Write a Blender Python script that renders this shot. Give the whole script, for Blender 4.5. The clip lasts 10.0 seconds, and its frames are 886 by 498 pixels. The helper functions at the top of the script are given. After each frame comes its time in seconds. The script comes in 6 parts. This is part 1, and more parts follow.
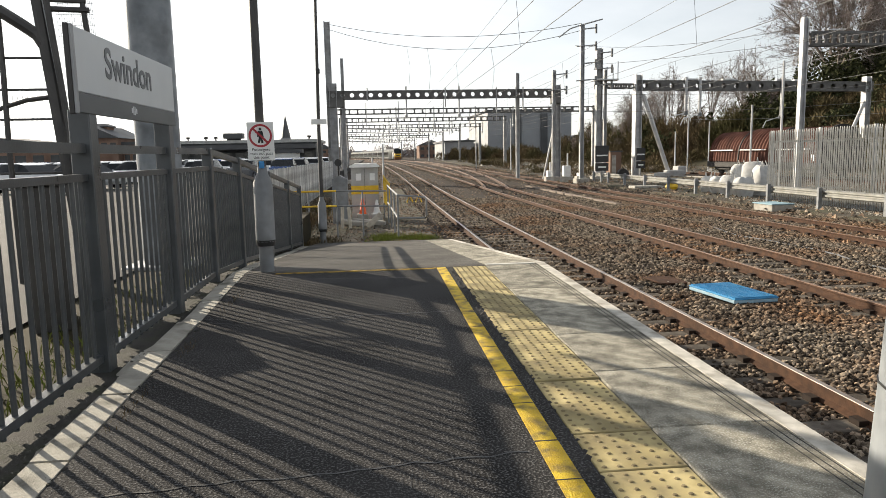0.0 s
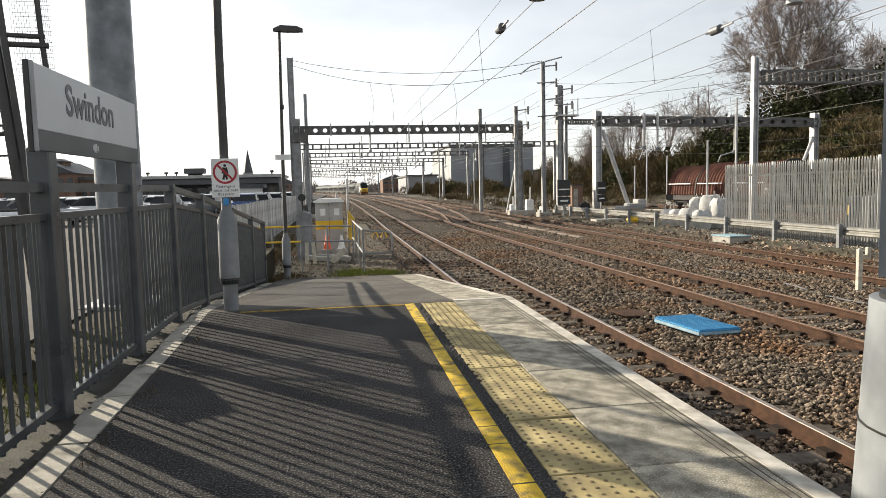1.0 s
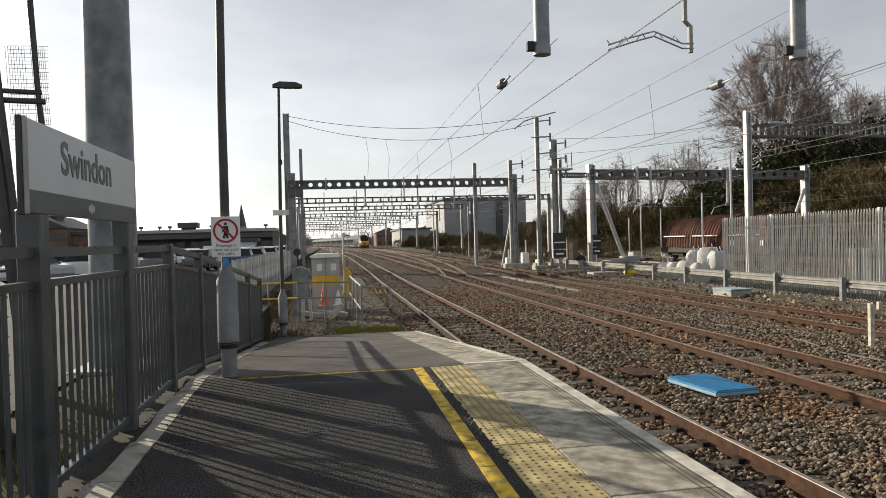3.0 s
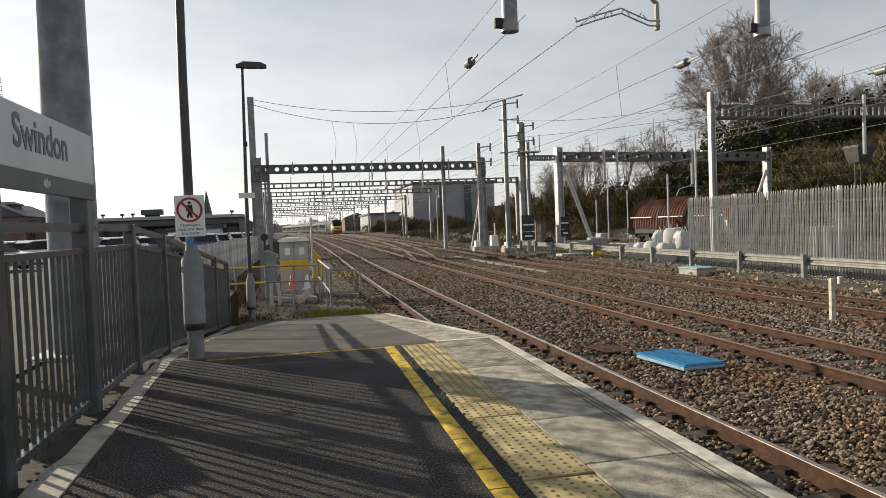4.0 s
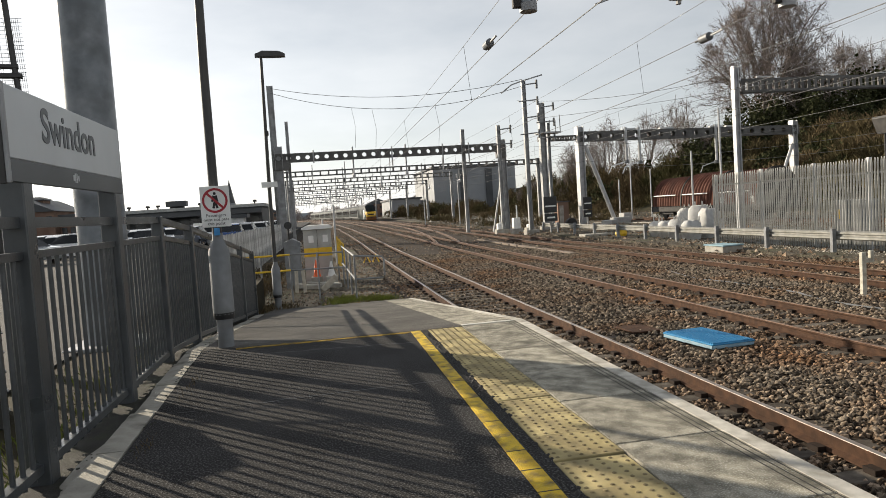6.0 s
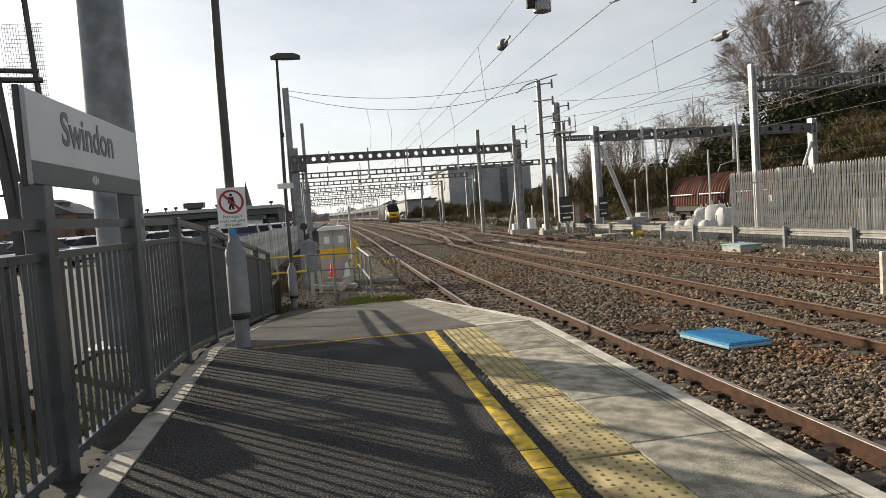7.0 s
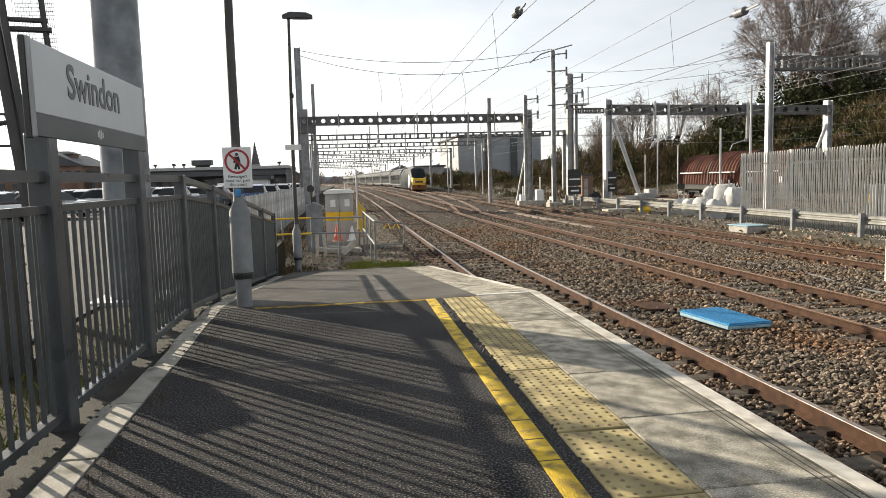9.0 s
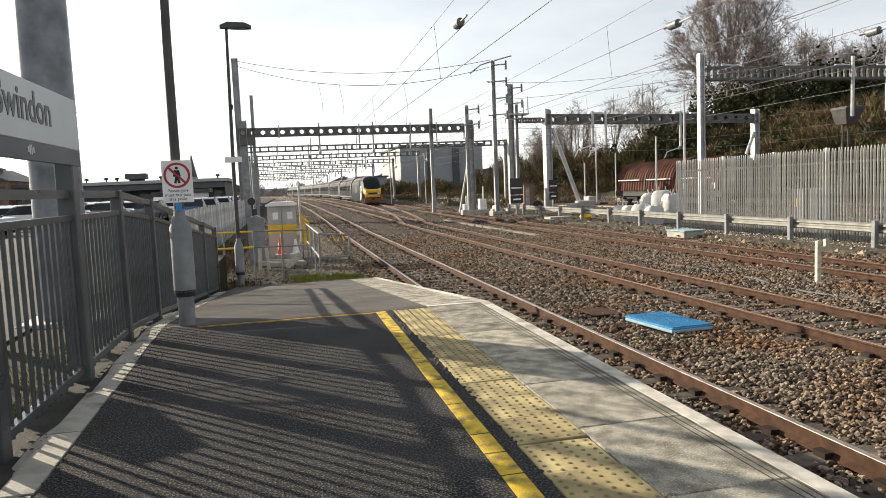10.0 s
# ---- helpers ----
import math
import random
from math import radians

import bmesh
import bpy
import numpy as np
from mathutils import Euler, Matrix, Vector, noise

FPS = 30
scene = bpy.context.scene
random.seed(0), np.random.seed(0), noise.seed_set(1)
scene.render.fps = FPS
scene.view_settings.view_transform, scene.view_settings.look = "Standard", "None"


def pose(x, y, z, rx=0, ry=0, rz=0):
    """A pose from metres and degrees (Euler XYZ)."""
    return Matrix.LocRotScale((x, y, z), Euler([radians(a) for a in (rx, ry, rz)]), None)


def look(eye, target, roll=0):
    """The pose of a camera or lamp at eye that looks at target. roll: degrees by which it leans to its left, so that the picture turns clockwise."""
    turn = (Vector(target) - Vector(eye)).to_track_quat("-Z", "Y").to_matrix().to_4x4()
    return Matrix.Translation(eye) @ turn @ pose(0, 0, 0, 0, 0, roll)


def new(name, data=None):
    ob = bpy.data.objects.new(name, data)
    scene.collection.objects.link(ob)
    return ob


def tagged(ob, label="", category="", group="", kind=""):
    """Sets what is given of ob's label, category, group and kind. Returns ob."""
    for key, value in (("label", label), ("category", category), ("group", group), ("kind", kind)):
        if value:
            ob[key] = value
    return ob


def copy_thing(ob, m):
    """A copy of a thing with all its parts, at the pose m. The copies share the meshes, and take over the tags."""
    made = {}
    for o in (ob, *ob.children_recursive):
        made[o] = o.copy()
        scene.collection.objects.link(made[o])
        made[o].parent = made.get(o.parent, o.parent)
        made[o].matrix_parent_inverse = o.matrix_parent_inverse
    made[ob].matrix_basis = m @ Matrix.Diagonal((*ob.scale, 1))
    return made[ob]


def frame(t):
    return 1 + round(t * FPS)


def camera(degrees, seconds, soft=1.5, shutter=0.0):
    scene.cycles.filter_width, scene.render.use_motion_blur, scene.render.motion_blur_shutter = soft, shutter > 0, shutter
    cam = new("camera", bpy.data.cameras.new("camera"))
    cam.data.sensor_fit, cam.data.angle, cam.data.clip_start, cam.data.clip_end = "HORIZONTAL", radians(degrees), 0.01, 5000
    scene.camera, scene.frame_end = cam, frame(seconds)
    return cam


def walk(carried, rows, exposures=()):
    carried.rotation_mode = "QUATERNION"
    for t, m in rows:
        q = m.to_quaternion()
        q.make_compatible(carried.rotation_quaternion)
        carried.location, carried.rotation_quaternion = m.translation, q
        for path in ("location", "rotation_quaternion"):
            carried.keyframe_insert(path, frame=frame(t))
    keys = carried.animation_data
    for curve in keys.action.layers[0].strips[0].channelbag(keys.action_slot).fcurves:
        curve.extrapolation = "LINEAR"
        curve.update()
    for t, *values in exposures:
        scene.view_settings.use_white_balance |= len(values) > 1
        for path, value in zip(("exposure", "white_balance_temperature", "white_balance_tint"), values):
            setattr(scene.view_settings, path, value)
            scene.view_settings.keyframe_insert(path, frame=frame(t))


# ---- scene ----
cam = camera(64.8, 10.0, soft=0.4)
EXPOSURE = [(0.0, 0.92), (0.6, 0.9), (1.2, 0.86), (2.0, 0.63), (3.5, 0.44), (5.0, 0.5), (6.5, 0.58), (7.5, 0.58), (8.5, 0.86), (9.5, 0.94), (10.0, 0.94)]
PATH = [
    (0, (0.156, -0.452, 1.342), (0.346, 1.521, 1.073), -1.1),
    (0.5, (0.154, -0.396, 1.391), (0.422, 1.567, 1.119), -0.4),
    (1, (0.117, -0.404, 1.363), (0.412, 1.566, 1.188), -1.3),
    (1.5, (0.087, -0.303, 1.373), (0.432, 1.659, 1.198), -2.6),
    (2, (0.14, -0.248, 1.355), (0.418, 1.731, 1.266), -2.4),
    (2.2, (0.121, -0.173, 1.379), (0.465, 1.797, 1.36), -2.4),
    (3.3, (-0.036, 0.014, 1.428), (0.279, 1.988, 1.389), -1.3),
    (3.5, (-0.024, 0.038, 1.363), (0.343, 2.002, 1.286), -2.1),
    (4, (-0.019, 0.048, 1.343), (0.386, 2.005, 1.271), -2.2),
    (4.5, (-0.018, 0.01, 1.34), (0.324, 1.977, 1.222), -2.5),
    (5, (-0.028, 0.0, 1.335), (0.321, 1.968, 1.253), -3.6),
    (6.3, (-0.037, 0.056, 1.349), (0.293, 2.025, 1.229), -4.0),
    (6.5, (-0.035, 0.046, 1.35), (0.278, 2.018, 1.244), -4.1),
    (7, (-0.028, 0.023, 1.342), (0.268, 1.998, 1.232), -4.0),
    (7.5, (-0.025, 0.045, 1.358), (0.315, 2.012, 1.238), -3.6),
    (8, (-0.049, 0.063, 1.324), (0.334, 2.019, 1.159), -4.2),
    (8.5, (-0.01, 0.023, 1.327), (0.318, 1.986, 1.135), -2.5),
    (9, (0.001, 0.012, 1.35), (0.275, 1.983, 1.149), -1.6),
    (9.5, (0.001, 0.019, 1.363), (0.343, 1.978, 1.152), -1.7),
    (10, (-0.046, 0.082, 1.361), (0.387, 2.026, 1.183), -2.4),
]
walk(cam, [(t, look(eye, target, roll)) for t, eye, target, roll in PATH], EXPOSURE)

# ---- light ----
SUN_EL, SUN_AZ = 19.8, -42.5          # azimuth from +y, towards +x
world = bpy.data.worlds.new("sky")
scene.world = world
world.use_nodes = True
wn, wl = world.node_tree.nodes, world.node_tree.links
wn.clear()
w_out, w_bg = wn.new("ShaderNodeOutputWorld"), wn.new("ShaderNodeBackground")
w_sky = wn.new("ShaderNodeTexSky")
w_sky.sky_type, w_sky.sun_disc = "NISHITA", False
w_sky.sun_elevation, w_sky.sun_rotation = radians(SUN_EL), radians(SUN_AZ)
w_sky.air_density, w_sky.dust_density = 1.0, 0.6
w_co, w_map = wn.new("ShaderNodeTexCoord"), wn.new("ShaderNodeMapping")
w_map.inputs["Scale"].default_value = (1.6, 1.6, 5.0)
w_noise = wn.new("ShaderNodeTexNoise")
w_noise.inputs["Scale"].default_value, w_noise.inputs["Detail"].default_value, w_noise.inputs["Roughness"].default_value = 1.7, 7.0, 0.55
w_ramp = wn.new("ShaderNodeValToRGB")
w_ramp.color_ramp.elements[0].position, w_ramp.color_ramp.elements[0].color = 0.33, (0.72, 0.72, 0.72, 1)
w_ramp.color_ramp.elements[1].position, w_ramp.color_ramp.elements[1].color = 0.60, (1, 1, 1, 1)
w_veil = wn.new("ShaderNodeMix")       # thin cloud whitens the blue
w_veil.data_type = "RGBA"
w_hsv = wn.new("ShaderNodeHueSaturation")
w_hsv.inputs["Saturation"].default_value, w_hsv.inputs["Value"].default_value = 0.2, 2.5
wl.new(w_co.outputs["Generated"], w_map.inputs["Vector"])
wl.new(w_map.outputs["Vector"], w_noise.inputs["Vector"])
wl.new(w_noise.outputs["Fac"], w_ramp.inputs["Fac"])
w_add = wn.new("ShaderNodeMix")        # cloud light: even white plus the glow round the sun
w_add.data_type = "RGBA"
w_add.inputs["Factor"].default_value = 0.4
w_add.inputs["B"].default_value = (6.6, 6.9, 7.2, 1)
wl.new(w_sky.outputs["Color"], w_hsv.inputs["Color"])
wl.new(w_hsv.outputs["Color"], w_add.inputs["A"])
wl.new(w_ramp.outputs["Color"], w_veil.inputs["Factor"])
wl.new(w_sky.outputs["Color"], w_veil.inputs["A"])
wl.new(w_add.outputs["Result"], w_veil.inputs["B"])
wl.new(w_veil.outputs["Result"], w_bg.inputs["Color"])
w_bg.inputs["Strength"].default_value = 0.0505
wl.new(w_bg.outputs["Background"], w_out.inputs["Surface"])
sun = new("sun", bpy.data.lights.new("sun", "SUN"))
sun.data.energy, sun.data.angle, sun.data.color = 5.0, radians(0.55), (1.0, 0.88, 0.70)
sd = Vector((math.sin(radians(SUN_AZ)) * math.cos(radians(SUN_EL)), math.cos(radians(SUN_AZ)) * math.cos(radians(SUN_EL)), math.sin(radians(SUN_EL))))
sun.matrix_world = look(sd * 60, (0, 0, 0))


# ---- materials ----
def surf(name, c1, c2, scale=3.0, rough=0.8, bump=0.0, bscale=60.0, metal=0.0, speck=0.0, sscale=120.0, dirt=None, dscale=1.2, damt=0.0, spec=0.5, rvar=0.0):
    """Two-tone mottled surface with fine specks, larger stains and fine relief."""
    m = bpy.data.materials.new(name)
    m.use_nodes = True
    n, l = m.node_tree.nodes, m.node_tree.links
    b = n["Principled BSDF"]
    b.inputs["Roughness"].default_value, b.inputs["Metallic"].default_value = rough, metal
    b.inputs["Specular IOR Level"].default_value = spec if rough < 0.79 else spec * 0.35
    co = n.new("ShaderNodeTexCoord")
    no = n.new("ShaderNodeTexNoise")
    no.inputs["Scale"].default_value, no.inputs["Detail"].default_value = scale, 6
    l.new(co.outputs["Object"], no.inputs["Vector"])
    ra = n.new("ShaderNodeValToRGB")
    ra.color_ramp.elements[0].position, ra.color_ramp.elements[1].position = 0.36, 0.64
    ra.color_ramp.elements[0].color, ra.color_ramp.elements[1].color = (*c1, 1), (*c2, 1)
    l.new(no.outputs["Fac"], ra.inputs["Fac"])
    col = ra.outputs["Color"]

    def blend(factor, a, colour, mode="MIX"):
        mx = n.new("ShaderNodeMix")
        mx.data_type, mx.blend_type = "RGBA", mode
        l.new(factor, mx.inputs["Factor"])
        l.new(a, mx.inputs["A"])
        mx.inputs["B"].default_value = (*colour, 1)
        return mx.outputs["Result"]

    def spots(sc, lo, hi, amount, detail=3):
        nn = n.new("ShaderNodeTexNoise")
        nn.inputs["Scale"].default_value, nn.inputs["Detail"].default_value = sc, detail
        l.new(co.outputs["Object"], nn.inputs["Vector"])
        mr = n.new("ShaderNodeMapRange")
        mr.inputs["From Min"].default_value, mr.inputs["From Max"].default_value, mr.inputs["To Max"].default_value = lo, hi, amount
        l.new(nn.outputs["Fac"], mr.inputs["Value"])
        return mr.outputs["Result"]

    if speck:
        col = blend(spots(sscale, 0.5, 0.68, speck), col, tuple(min(1, v * 3.2 + 0.03) for v in c2))
    if dirt:
        col = blend(spots(dscale, 0.45, 0.7, damt, 6), col, dirt)
    l.new(col, b.inputs["Base Color"])
    if rvar:
        rr = n.new("ShaderNodeMapRange")
        rr.inputs["To Min"].default_value, rr.inputs["To Max"].default_value = max(0.03, rough - rvar), min(1, rough + rvar)
        l.new(no.outputs["Fac"], rr.inputs["Value"])
        l.new(rr.outputs["Result"], b.inputs["Roughness"])
    if bump:
        bn = n.new("ShaderNodeTexNoise")
        bn.inputs["Scale"].default_value, bn.inputs["Detail"].default_value = bscale, 4
        l.new(co.outputs["Object"], bn.inputs["Vector"])
        bu = n.new("ShaderNodeBump")
        bu.inputs["Strength"].default_value, bu.inputs["Distance"].default_value = bump, 0.01
        l.new(bn.outputs["Fac"], bu.inputs["Height"])
        l.new(bu.outputs["Normal"], b.inputs["Normal"])
    return m


def vary(m, amount=0.35, island=False):
    """Makes each piece a little lighter or darker than the next."""
    n, l = m.node_tree.nodes, m.node_tree.links
    b = n["Principled BSDF"]
    src = b.inputs["Base Color"].links[0].from_socket
    info = n.new("ShaderNodeNewGeometry" if island else "ShaderNodeObjectInfo")
    mr = n.new("ShaderNodeMapRange")
    mr.inputs["To Min"].default_value, mr.inputs["To Max"].default_value = 1 - amount, 1 + amount
    l.new(info.outputs["Random Per Island" if island else "Random"], mr.inputs["Value"])
    hs = n.new("ShaderNodeHueSaturation")
    l.new(src, hs.inputs["Color"])
    l.new(mr.outputs["Result"], hs.inputs["Value"])
    l.new(hs.outputs["Color"], b.inputs["Base Color"])
    return m


